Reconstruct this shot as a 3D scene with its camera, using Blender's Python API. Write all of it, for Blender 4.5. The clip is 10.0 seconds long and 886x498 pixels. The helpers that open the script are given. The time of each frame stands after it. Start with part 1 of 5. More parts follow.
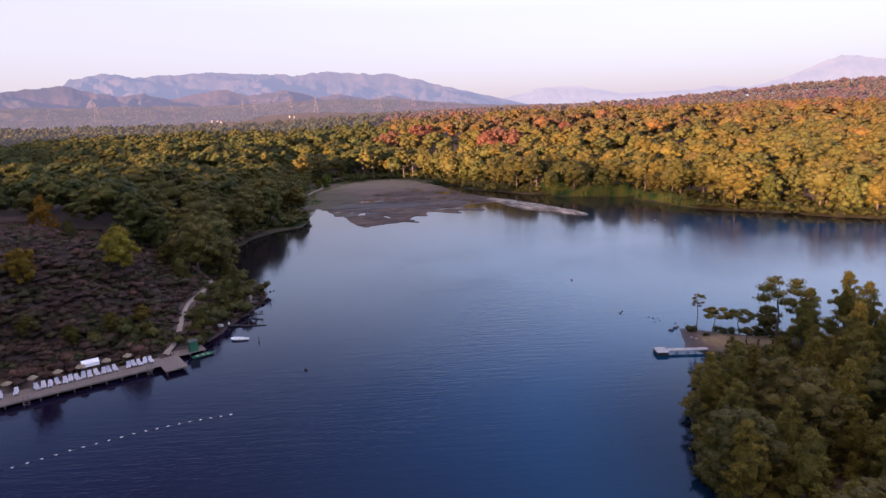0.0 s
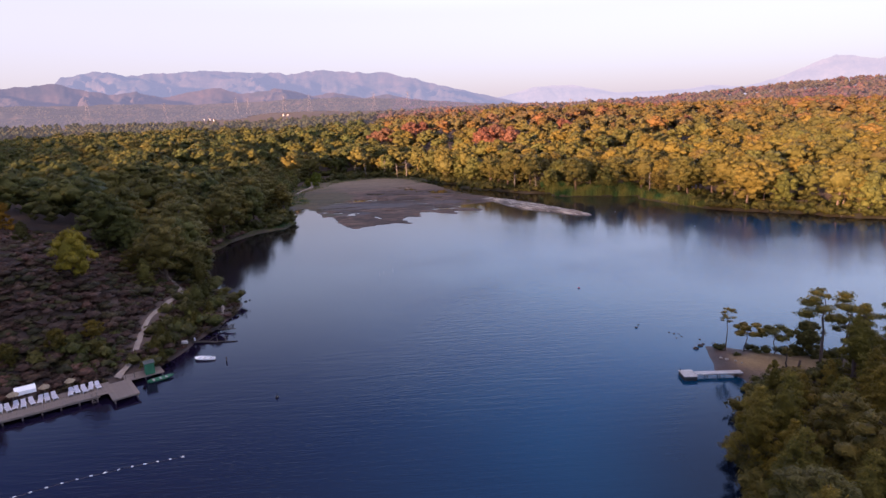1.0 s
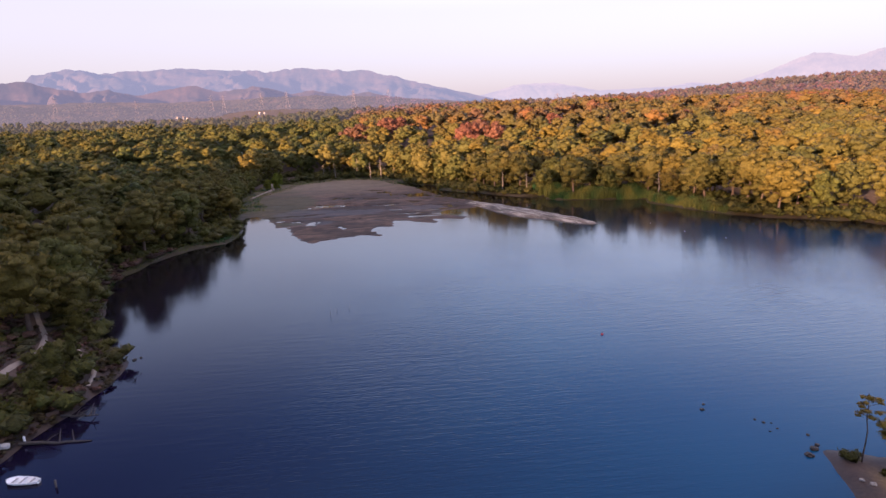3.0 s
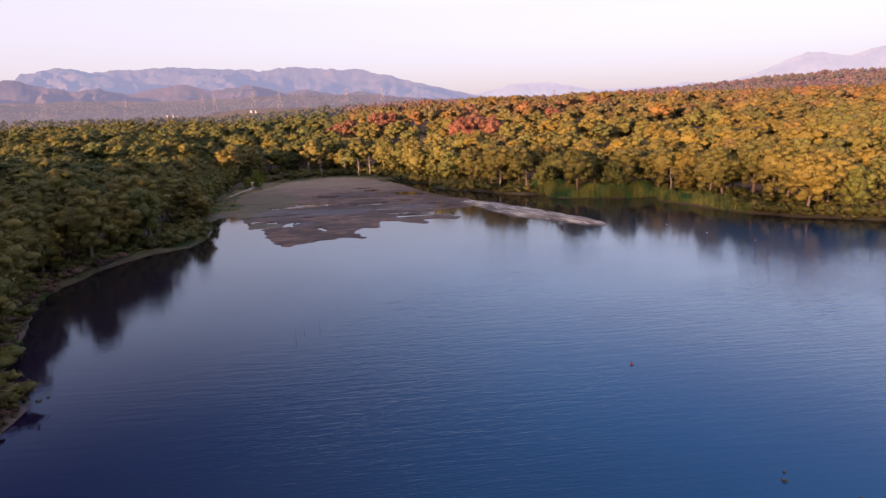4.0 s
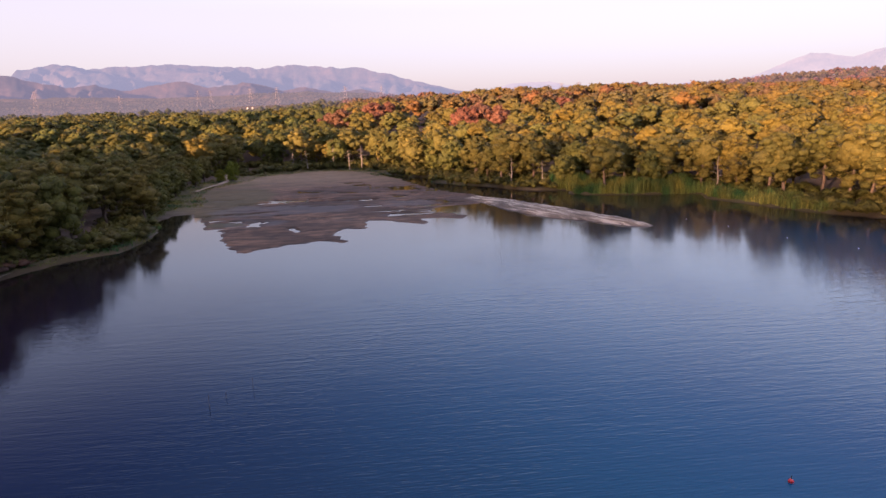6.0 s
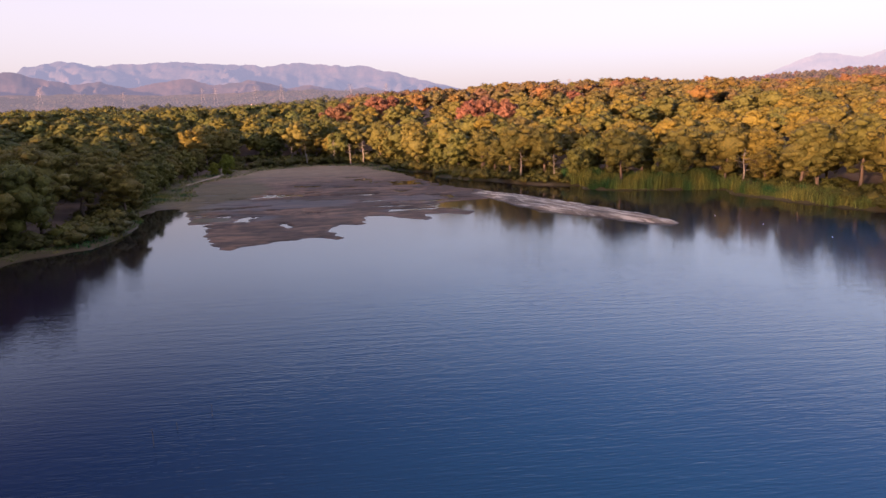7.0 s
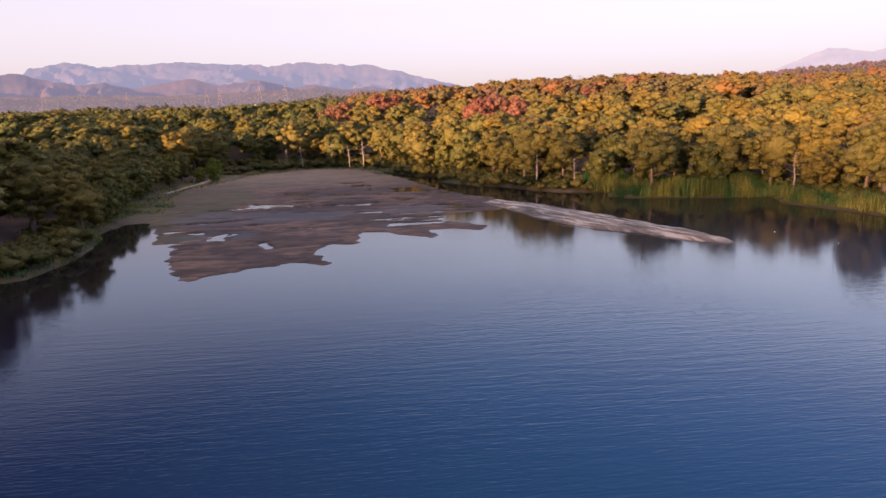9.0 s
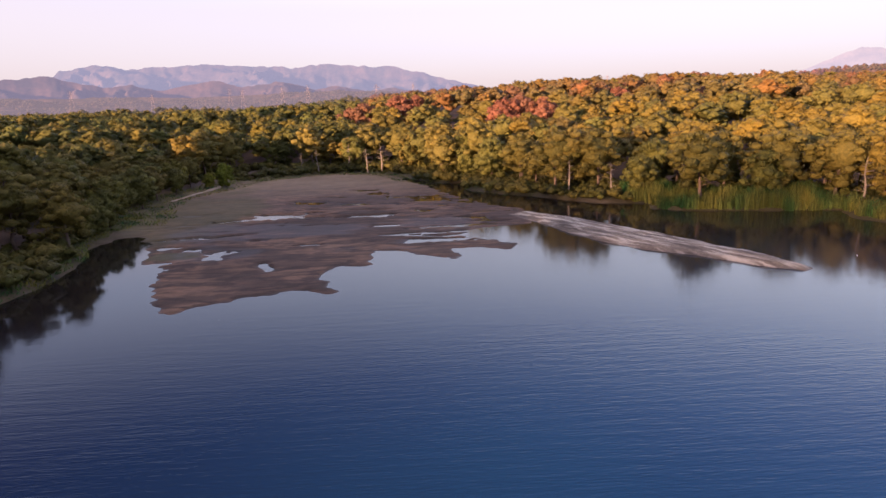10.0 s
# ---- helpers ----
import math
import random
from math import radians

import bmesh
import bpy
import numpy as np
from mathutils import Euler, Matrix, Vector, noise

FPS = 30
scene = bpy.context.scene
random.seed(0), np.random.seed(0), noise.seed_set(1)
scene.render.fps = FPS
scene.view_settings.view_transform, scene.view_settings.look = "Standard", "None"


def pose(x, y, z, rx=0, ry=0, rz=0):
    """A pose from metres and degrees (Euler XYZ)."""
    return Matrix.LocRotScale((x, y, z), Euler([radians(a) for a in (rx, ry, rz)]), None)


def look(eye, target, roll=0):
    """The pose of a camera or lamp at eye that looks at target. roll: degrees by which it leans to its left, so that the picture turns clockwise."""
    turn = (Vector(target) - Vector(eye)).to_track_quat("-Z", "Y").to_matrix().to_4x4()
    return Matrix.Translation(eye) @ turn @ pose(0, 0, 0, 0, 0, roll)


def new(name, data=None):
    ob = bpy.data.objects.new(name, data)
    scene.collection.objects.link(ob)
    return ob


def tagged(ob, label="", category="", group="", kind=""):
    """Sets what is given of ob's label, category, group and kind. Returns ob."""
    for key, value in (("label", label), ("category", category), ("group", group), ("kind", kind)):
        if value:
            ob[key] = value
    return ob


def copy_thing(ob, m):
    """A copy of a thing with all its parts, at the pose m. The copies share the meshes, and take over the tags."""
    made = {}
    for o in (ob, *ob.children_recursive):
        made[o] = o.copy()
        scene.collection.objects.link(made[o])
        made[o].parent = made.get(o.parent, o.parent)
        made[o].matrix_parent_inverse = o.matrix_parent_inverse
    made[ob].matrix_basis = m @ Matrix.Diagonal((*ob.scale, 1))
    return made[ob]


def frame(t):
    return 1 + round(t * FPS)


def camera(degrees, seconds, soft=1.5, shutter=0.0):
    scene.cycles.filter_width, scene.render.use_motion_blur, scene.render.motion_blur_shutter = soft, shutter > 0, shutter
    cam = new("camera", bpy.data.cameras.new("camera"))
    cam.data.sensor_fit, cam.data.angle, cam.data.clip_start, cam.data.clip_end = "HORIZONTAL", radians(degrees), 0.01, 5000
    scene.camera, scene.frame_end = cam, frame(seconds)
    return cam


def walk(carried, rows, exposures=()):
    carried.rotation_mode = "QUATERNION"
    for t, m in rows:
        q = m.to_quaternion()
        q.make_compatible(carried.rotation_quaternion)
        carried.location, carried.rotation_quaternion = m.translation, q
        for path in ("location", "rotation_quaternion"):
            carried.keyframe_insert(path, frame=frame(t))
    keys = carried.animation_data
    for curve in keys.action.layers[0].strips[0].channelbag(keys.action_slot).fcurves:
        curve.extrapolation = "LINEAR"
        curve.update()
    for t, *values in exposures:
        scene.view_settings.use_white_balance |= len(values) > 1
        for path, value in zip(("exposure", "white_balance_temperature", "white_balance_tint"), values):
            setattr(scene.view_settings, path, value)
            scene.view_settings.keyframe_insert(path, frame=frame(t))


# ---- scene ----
import itertools

cam = camera(72.0, 10.0)
PATH = [
    (0, (-11.55, -6.12, 36.578), (-11.443, -4.172, 36.138), -2.0),
    (0.5, (-11.231, -0.659, 35.436), (-11.122, 1.288, 34.996), -1.9),
    (1, (-10.626, 6.241, 34.94), (-10.503, 8.187, 34.497), -1.9),
    (1.5, (-9.873, 13.547, 34.098), (-9.739, 15.492, 33.653), -1.9),
    (2, (-8.787, 22.628, 33.674), (-8.638, 24.571, 33.225), -2.0),
    (2.5, (-7.777, 31.165, 33.312), (-7.612, 33.107, 32.863), -2.0),
    (4, (-4.331, 57.297, 29.178), (-4.135, 59.236, 28.727), -2.0),
    (4.5, (-3.825, 64.923, 28.237), (-3.624, 66.861, 27.785), -1.9),
    (5, (-3.352, 73.179, 26.863), (-3.148, 75.117, 26.41), -1.9),
    (5.5, (-2.584, 80.988, 25.252), (-2.379, 82.925, 24.801), -1.8),
    (7, (-0.858, 97.931, 20.969), (-0.674, 99.87, 20.516), -1.4),
    (7.5, (-1.01, 101.59, 20.671), (-0.821, 103.527, 20.212), -1.4),
    (8, (-0.472, 105.313, 20.575), (-0.287, 107.25, 20.115), -1.5),
    (8.5, (0.097, 109.972, 20.621), (0.27, 111.911, 20.162), -1.7),
    (9, (0.665, 115.966, 20.825), (0.829, 117.906, 20.368), -1.8),
    (9.5, (1.048, 121.959, 20.933), (1.179, 123.903, 20.479), -1.9),
    (10, (1.413, 128.659, 20.985), (1.508, 130.605, 20.534), -1.9),
]
walk(cam, [(t, look(eye, target, roll)) for t, eye, target, roll in PATH], exposures=[(0.0, 2.5, 6250, 17), (4.5, 2.5, 6620, 18), (10.0, 2.5, 6900, 19)])

# ---- sky and sun ----
SUN_DIR = Vector((-0.72, -0.69, 0.128)).normalized()
world = bpy.data.worlds.new("evening_sky")
scene.world = world
world.use_nodes = True
wn = world.node_tree
wn.nodes.clear()
sky = wn.nodes.new("ShaderNodeTexSky")
sky.sky_type = "NISHITA"
sky.sun_disc = False
sky.sun_elevation = math.asin(SUN_DIR.z)
sky.sun_rotation = math.atan2(SUN_DIR.x, SUN_DIR.y)
sky.altitude = 0
sky.air_density, sky.dust_density, sky.ozone_density = 1.0, 2.0, 2.0
sky_tint = wn.nodes.new("ShaderNodeMix")
sky_tint.data_type, sky_tint.blend_type = "RGBA", "MULTIPLY"
sky_tint.inputs["Factor"].default_value = 1.0
sky_tint.inputs["B"].default_value = (0.27, 0.33, 0.6, 1)
sky_out = wn.nodes.new("ShaderNodeBackground")
sky_out.inputs["Strength"].default_value = 0.05
haze_fill = wn.nodes.new("ShaderNodeBackground")
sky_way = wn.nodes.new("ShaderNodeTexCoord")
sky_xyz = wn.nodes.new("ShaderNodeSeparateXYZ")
SKY_STOPS = {  # hazy light by height of the way; zenith and east raised as added fill
    # west dimmed and east raised so that the lake mirrors them so
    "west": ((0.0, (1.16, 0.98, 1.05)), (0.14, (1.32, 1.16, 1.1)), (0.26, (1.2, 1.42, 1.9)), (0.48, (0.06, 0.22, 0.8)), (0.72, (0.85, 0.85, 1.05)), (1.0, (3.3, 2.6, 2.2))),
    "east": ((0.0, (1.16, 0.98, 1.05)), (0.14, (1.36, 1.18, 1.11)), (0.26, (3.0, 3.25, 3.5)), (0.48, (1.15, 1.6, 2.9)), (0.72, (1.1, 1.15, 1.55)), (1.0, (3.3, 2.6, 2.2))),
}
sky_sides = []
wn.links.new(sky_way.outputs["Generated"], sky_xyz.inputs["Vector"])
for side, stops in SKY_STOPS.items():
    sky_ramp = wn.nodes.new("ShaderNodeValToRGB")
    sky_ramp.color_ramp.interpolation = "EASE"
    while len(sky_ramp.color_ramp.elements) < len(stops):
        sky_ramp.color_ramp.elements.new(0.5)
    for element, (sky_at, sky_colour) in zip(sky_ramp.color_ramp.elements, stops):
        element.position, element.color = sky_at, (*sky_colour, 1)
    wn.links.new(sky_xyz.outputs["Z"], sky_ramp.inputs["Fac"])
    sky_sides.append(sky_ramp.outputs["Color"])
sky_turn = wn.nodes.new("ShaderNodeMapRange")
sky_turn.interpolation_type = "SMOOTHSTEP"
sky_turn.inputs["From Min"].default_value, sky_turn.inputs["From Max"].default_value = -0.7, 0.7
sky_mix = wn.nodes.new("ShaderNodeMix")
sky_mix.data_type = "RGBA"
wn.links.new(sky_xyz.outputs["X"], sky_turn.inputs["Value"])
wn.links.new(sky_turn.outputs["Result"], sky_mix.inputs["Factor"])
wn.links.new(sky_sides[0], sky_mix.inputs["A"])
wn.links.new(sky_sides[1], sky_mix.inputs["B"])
wn.links.new(sky_mix.outputs["Result"], haze_fill.inputs["Color"])
haze_fill.inputs["Strength"].default_value = 0.105
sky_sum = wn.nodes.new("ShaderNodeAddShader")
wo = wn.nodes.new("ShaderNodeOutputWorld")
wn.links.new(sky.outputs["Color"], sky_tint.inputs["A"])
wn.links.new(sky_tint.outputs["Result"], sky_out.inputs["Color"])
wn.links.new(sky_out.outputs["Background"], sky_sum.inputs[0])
wn.links.new(haze_fill.outputs["Background"], sky_sum.inputs[1])
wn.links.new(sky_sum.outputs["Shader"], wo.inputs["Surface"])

sun_data = bpy.data.lights.new("sun", "SUN")
sun_data.energy, sun_data.angle, sun_data.color = 4.7, radians(1.6), (1.0, 0.61, 0.36)
sun = new("sun", sun_data)
sun.matrix_world = look(SUN_DIR * 300, (0, 0, 0))

# ---- numbers: noise, distance, heights ----
RNG = np.random.default_rng(7)
LATTICE = RNG.random((256, 256))


def vnoise(x, y):
    """Smooth value noise, 0 to 1, one cell a unit."""
    xi, yi = np.floor(x).astype(int), np.floor(y).astype(int)
    u, v = x - xi, y - yi
    u, v = u * u * (3 - 2 * u), v * v * (3 - 2 * v)
    a, b = LATTICE[xi % 256, yi % 256], LATTICE[(xi + 1) % 256, yi % 256]
    c, d = LATTICE[xi % 256, (yi + 1) % 256], LATTICE[(xi + 1) % 256, (yi + 1) % 256]
    return (a * (1 - u) + b * u) * (1 - v) + (c * (1 - u) + d * u) * v


def fbm(x, y, size, octaves=4):
    """Layered noise, about -1 to 1, with its largest forms that many metres wide."""
    total, amp, norm = 0.0, 1.0, 0.0
    for n in range(octaves):
        total = total + amp * (2 * vnoise(x / size + 17.3 * n, y / size + 5.1 * n) - 1)
        norm += amp
        amp, size = amp * 0.5, size / 2.03
    return total / norm * 1.6


def step(v, a, b):
    t = np.clip((v - a) / (b - a), 0, 1)
    return t * t * (3 - 2 * t)


def bump(x, y, cx, cy, rx, ry):
    return np.exp(-((x - cx) / rx) ** 2 - ((y - cy) / ry) ** 2)


def outside(x, y, poly):
    """Distance to the polygon's edge: positive outside, negative inside."""
    x, y = np.asarray(x, float), np.asarray(y, float)
    best, odd = np.full(x.shape, 1e9), np.zeros(x.shape, bool)
    for (ax, ay), (bx, by) in zip(poly, poly[1:] + poly[:1]):
        ex, ey = bx - ax, by - ay
        t = np.clip(((x - ax) * ex + (y - ay) * ey) / (ex * ex + ey * ey + 1e-9), 0, 1)
        best = np.minimum(best, (x - ax - t * ex) ** 2 + (y - ay - t * ey) ** 2)
        if ay != by:
            odd ^= ((ay > y) != (by > y)) & (x < ex * (y - ay) / ey + ax)
    return np.where(odd, -1.0, 1.0) * np.sqrt(best)


SHORE_WEST = [(-62, -160), (-64, -20), (-72, 30), (-80, 61), (-69, 75.5), (-59, 80.5), (-52, 86), (-47, 90), (-45.6, 96), (-45.3, 101),
              (-43.2, 107), (-42, 114), (-42.8, 121.3), (-47.2, 127), (-52, 136), (-56.5, 147), (-61.2, 160), (-61.6, 172),
              (-60, 184), (-55, 194), (-48, 198.5), (-46.5, 210), (-49, 222), (-53, 234), (-54, 246), (-54, 256), (-60, 272),
              (-61, 290), (-54, 306), (-50, 325), (-34, 338), (-19, 343), (-4, 330)]
SHORE_EAST = [(1.5, 316), (10, 303), (15.8, 301), (15.4, 286), (22.8, 276.5), (30.6, 269.7), (35.8, 262.3), (40.3, 257.8),
              (50, 253), (49.4, 247), (57.3, 241.7), (67, 239.4), (73, 237.8), (81, 236.5), (78, 229), (83.5, 218), (86, 208.5),
              (95, 197.5), (109, 187.5), (121, 176), (131, 170), (150, 160), (180, 140), (175, 112), (120, 100), (80, 88),
              (61, 81), (47, 81), (37, 85.5), (32.5, 87.3), (31, 84), (30.2, 79.5), (32.4, 76), (29.5, 70), (24.5, 62), (19.5, 53),
              (16.5, 42), (15, 28), (26, 8), (60, -60), (60, -160)]
LAKE = SHORE_WEST + SHORE_EAST
MUD = [(-46, 238), (-41, 226), (-34, 212), (-32.5, 207), (-30, 201.7), (-27.6, 195.7), (-25.4, 193.6), (-21.9, 197),
       (-18.3, 198.7), (-13.3, 200.5), (-8.3, 198.4), (-9.6, 203), (-11.4, 207), (-9.3, 211), (-4, 210.1), (-5.2, 214),
       (-4.6, 220.5), (0.9, 217.8), (6.9, 213.4), (8.2, 214.4), (7.4, 219.6), (12.2, 219), (16.4, 216.6), (17.6, 221),
       (14.8, 224), (8.4, 228.3), (13, 234.5), (23.7, 236.5), (26.2, 248), (22.9, 254.4), (14.8, 267.2), (8.9, 284.3),
       (6, 297.5), (0.5, 310), (-1, 322), (-4, 340), (-52, 345), (-70, 290), (-58, 250)]
SPIT = [(21, 246), (24.7, 248.4), (30.2, 240.7), (35.9, 231.9), (43, 219.4), (48.1, 208.4), (50.9, 199.6), (49.5, 198.6),
        (46.3, 200.9), (39.1, 209.4), (34.7, 213.2), (30.3, 220), (27.4, 227.1), (24.2, 238)]
# pools on the flats: centre, half sizes, turn
POOLS = [(-27.5, 254, 5.2, 3.4, 0.3), (-29, 222, 1.8, 2.0, 0.0), (-19.7, 213, 0.5, 1.7, 0.4), (-12, 251.2, 9.0, 1.0, -0.15),
         (-10.5, 268, 3.0, 1.3, -0.4), (4.2, 275, 5.0, 3.2, -0.6), (13, 246, 2.6, 1.4, -0.3), (-6.5, 286, 2.0, 2.0, 0.0),
         (-12, 293, 3.0, 2.0, 0.2), (2.6, 256, 2.6, 1.4, -0.6), (-24, 273, 4.0, 2.0, -0.5), (-38.5, 227.5, 1.6, 0.8, 0.0),
         (-34, 225.6, 1.2, 1.0, 0.0), (9, 232, 4.5, 0.6, 0.1), (11, 237.5, 5.0, 0.7, 0.1), (-36, 214.5, 1.6, 2.2, 0.0), (-17, 281, 2.5, 1.0, 0.0), (7, 226, 4.0, 0.5, 0.15),
         (12, 229.5, 3.5, 0.5, 0.2), (16, 241, 3.0, 0.6, -0.2), (-38, 235, 2.5, 0.8, 0.2), (-1, 265, 3.5, 0.8, -0.4), (-20, 262, 2.5, 0.7, 0.2),
         (-31, 236, 2.2, 0.5, 0.1), (-25, 231, 1.2, 0.5, -0.2), (-15, 226, 1.6, 0.4, 0.1), (-3, 240, 3.0, 0.45, 0.1), (-17, 243, 3.2, 0.5, -0.1),
         (1, 232, 2.4, 0.4, 0.15), (-30, 246, 2.0, 0.6, 0.3), (-8, 259, 3.0, 0.6, -0.2), (8, 262, 2.4, 0.6, -0.5)]


def shore_distance(x, y):
    return outside(x, y, LAKE)


def mud_height(x, y):
    """Height of the flats and the spit over the water, far below it elsewhere."""
    d = -outside(x, y, MUD) + 0.5 * fbm(x * 0.5, y, 5.0, 4) + 0.75 * fbm(x * 0.3 + 40, y, 1.9, 4) + 0.5 * fbm(x + 90, y, 1.7, 3)
    h = np.clip(d * 0.2, -3, 0.13) + 0.0045 * d.clip(0, 25) + 0.1 * fbm(x * 0.4, y * 1.5, 9, 5) * step(d, 0.5, 5)
    for cx, cy, rx, ry, turn in POOLS:
        u = (x - cx) * math.cos(turn) + (y - cy) * math.sin(turn)
        v = (y - cy) * math.cos(turn) - (x - cx) * math.sin(turn)
        r = np.sqrt((u / rx) ** 2 + (v / ry) ** 2) / 1.0 + 1.3 * fbm(x * 0.5, y * 1.3, 2.4, 4) + 0.55 * fbm(x, y, 1.1, 2)
        h = np.where(d > 0, np.minimum(h, -0.10 + 0.5 * np.clip(r - 1.0, 0, 2)), h)
    fingers = step(fbm(x * 0.2, y * 1.4 + 0.3 * x, 2.6, 3), 0.12, 0.4) * bump(x, y, 10, 229, 11, 8)
    puddles = step(fbm(x * 0.4 + 70, y * 1.3, 4.0, 4), 0.42, 0.7) * bump(x, y, -12, 258, 34, 20)
    h = np.where(d > 0.6, h - 0.5 * fingers.clip(0, 0.6) - 0.45 * puddles, h)
    islet = np.sqrt(((x + 35.5) / 4.2) ** 2 + ((y - 221.3 - 0.35 * (x + 35.5)) / 2.6) ** 2) + 0.3 * fbm(x, y, 2.0, 3)
    h = np.maximum(h, (0.4 * (1.15 - islet)).clip(-1, 0.2))
    s = -outside(x, y, SPIT) + 0.3 * fbm(x, y, 3.0, 3)
    return np.maximum(h, np.clip(s * 0.5, -3, 0.4) + np.clip(s * 0.14, 0, 0.4) - 0.02 + 0.16 * fbm(x, y, 2.5, 3) * (s > 0.4))


def height(x, y):
    """The ground."""
    x, y = np.asarray(x, float), np.asarray(y, float)
    d = shore_distance(x, y) + 0.7 * fbm(x, y, 7.0, 3) * (np.abs(x) < 400)
    inland = np.clip(d, 0, None)
    h = np.where(d < 0, np.maximum(-3.0, d * 0.3), 0.45 * step(d, 0, 1.5) + 0.05 * np.minimum(inland, 20))
    h = h + 6.0 * step(inland, 8, 75) * (1 - step(y, 255, 300) * (1 - step(inland, 40, 120)))
    h = h + 11.0 * step(inland, 0, 34) * bump(x, y, -105, 105, 62, 62)
    # unseen ridge towards the sun, added to throw shade over the near shores
    upsun = -(0.722 * x + 0.692 * y)
    h = h + (60.0 + 6.0 * fbm(x, y, 130, 3) + 14.0 * step(0.722 * y - 0.692 * x, 150, 480)) * step(upsun, 170, 300) * (1 - step(upsun, 800, 1500)) * step(inland, 10, 90)
    lift = step(y - 0.15 * (x - 100), 262, 505) * step(x, -40 - 0.32 * (y - 390), 130 - 0.32 * (y - 390))
    h = h + 14.5 * lift * step(inland, 2, 70)
    h = h + 4.0 * step(y, 345, 620) * (1 - lift) * step(inland, 4, 60)
    h = h + 34.0 * bump(x, y, 900, 1150, 480, 330) + 16.0 * step(y, 900, 2300)
    h = h + step(inland, 15, 90) * (1.6 * fbm(x, y, 60, 3) + step(y, 600, 1200) * 9.0 * fbm(x, y, 420, 3))
    h = h + 0.12 * fbm(x, y, 4.0, 3) * step(inland, 1, 5)
    near = (y > 185) & (y < 350) & (x > -75) & (x < 60)
    return np.where(near & (d < 6), np.maximum(h, mud_height(x, y)), h)


def ground_at(x, y):
    return float(height(np.array([x]), np.array([y]))[0])


# ---- materials ----
class Nodes:
    """A small builder for node materials."""

    def __init__(self, name, rough=0.8, metal=0.0, spec=0.5):
        self.m = bpy.data.materials.new(name)
        self.m.use_nodes = True
        self.t = self.m.node_tree
        self.p = self.t.nodes["Principled BSDF"]
        self.p.inputs["Roughness"].default_value = rough
        self.p.inputs["Metallic"].default_value = metal
        self.p.inputs["Specular IOR Level"].default_value = spec

    def add(self, kind, **values):
        n = self.t.nodes.new(kind)
        for key, value in values.items():
            n.inputs[key.replace("_", " ")].default_value = value
        return n

    def link(self, a, b):
        self.t.links.new(a, b)

    def noise(self, scale, detail=4.0, rough=0.6, stretch=None, where="Object"):
        n = self.add("ShaderNodeTexNoise", Scale=scale, Detail=detail, Roughness=rough)
        c = self.add("ShaderNodeTexCoord")
        if stretch:
            g = self.add("ShaderNodeMapping")
            g.inputs["Scale"].default_value = stretch
            self.link(c.outputs[where], g.inputs["Vector"])
            self.link(g.outputs["Vector"], n.inputs["Vector"])
        else:
            self.link(c.outputs[where], n.inputs["Vector"])
        return n.outputs["Fac"]

    def ramp(self, fac, stops):
        r = self.add("ShaderNodeValToRGB")
        while len(r.color_ramp.elements) < len(stops):
            r.color_ramp.elements.new(0.5)
        for e, (at, col) in zip(r.color_ramp.elements, stops):
            e.position, e.color = at, (*col, 1)
        self.link(fac, r.inputs["Fac"])
        return r.outputs["Color"]

    def mix(self, fac, a, b, blend="MIX"):
        n = self.t.nodes.new("ShaderNodeMix")
        n.data_type, n.blend_type = "RGBA", blend
        for slot, v in (("Factor", fac), ("A", a), ("B", b)):
            if isinstance(v, (int, float)):
                n.inputs[slot].default_value = v
            elif isinstance(v, tuple):
                n.inputs[slot].default_value = (*v, 1)
            else:
                self.link(v, n.inputs[slot])
        return n.outputs["Result"]

    def attribute(self, name):
        n = self.t.nodes.new("ShaderNodeAttribute")
        n.attribute_name = name
        return n

    def base(self, c):
        if isinstance(c, tuple):
            self.p.inputs["Base Color"].default_value = (*c, 1)
        else:
            self.link(c, self.p.inputs["Base Color"])
        return self

    def relief(self, fac, strength=0.4, distance=0.05):
        b = self.add("ShaderNodeBump", Strength=strength, Distance=distance)
        self.link(fac, b.inputs["Height"])
        self.link(b.outputs["Normal"], self.p.inputs["Normal"])
        return self


def plain(name, dark, light, scale=4.0, rough=0.7, metal=0.0, relief=0.2, stretch=None, distance=0.02):
    """A worn surface: two tones by grain and stains, and a fine relief."""
    n = Nodes(name, rough, metal)
    coarse, fine = n.noise(scale * 0.25, 3), n.noise(scale * 3, 4, stretch=stretch)
    both = n.mix(0.5, coarse, fine)
    n.base(n.ramp(both, [(0.3, dark), (0.7, light)]))
    n.relief(fine, relief, distance)
    return n.m


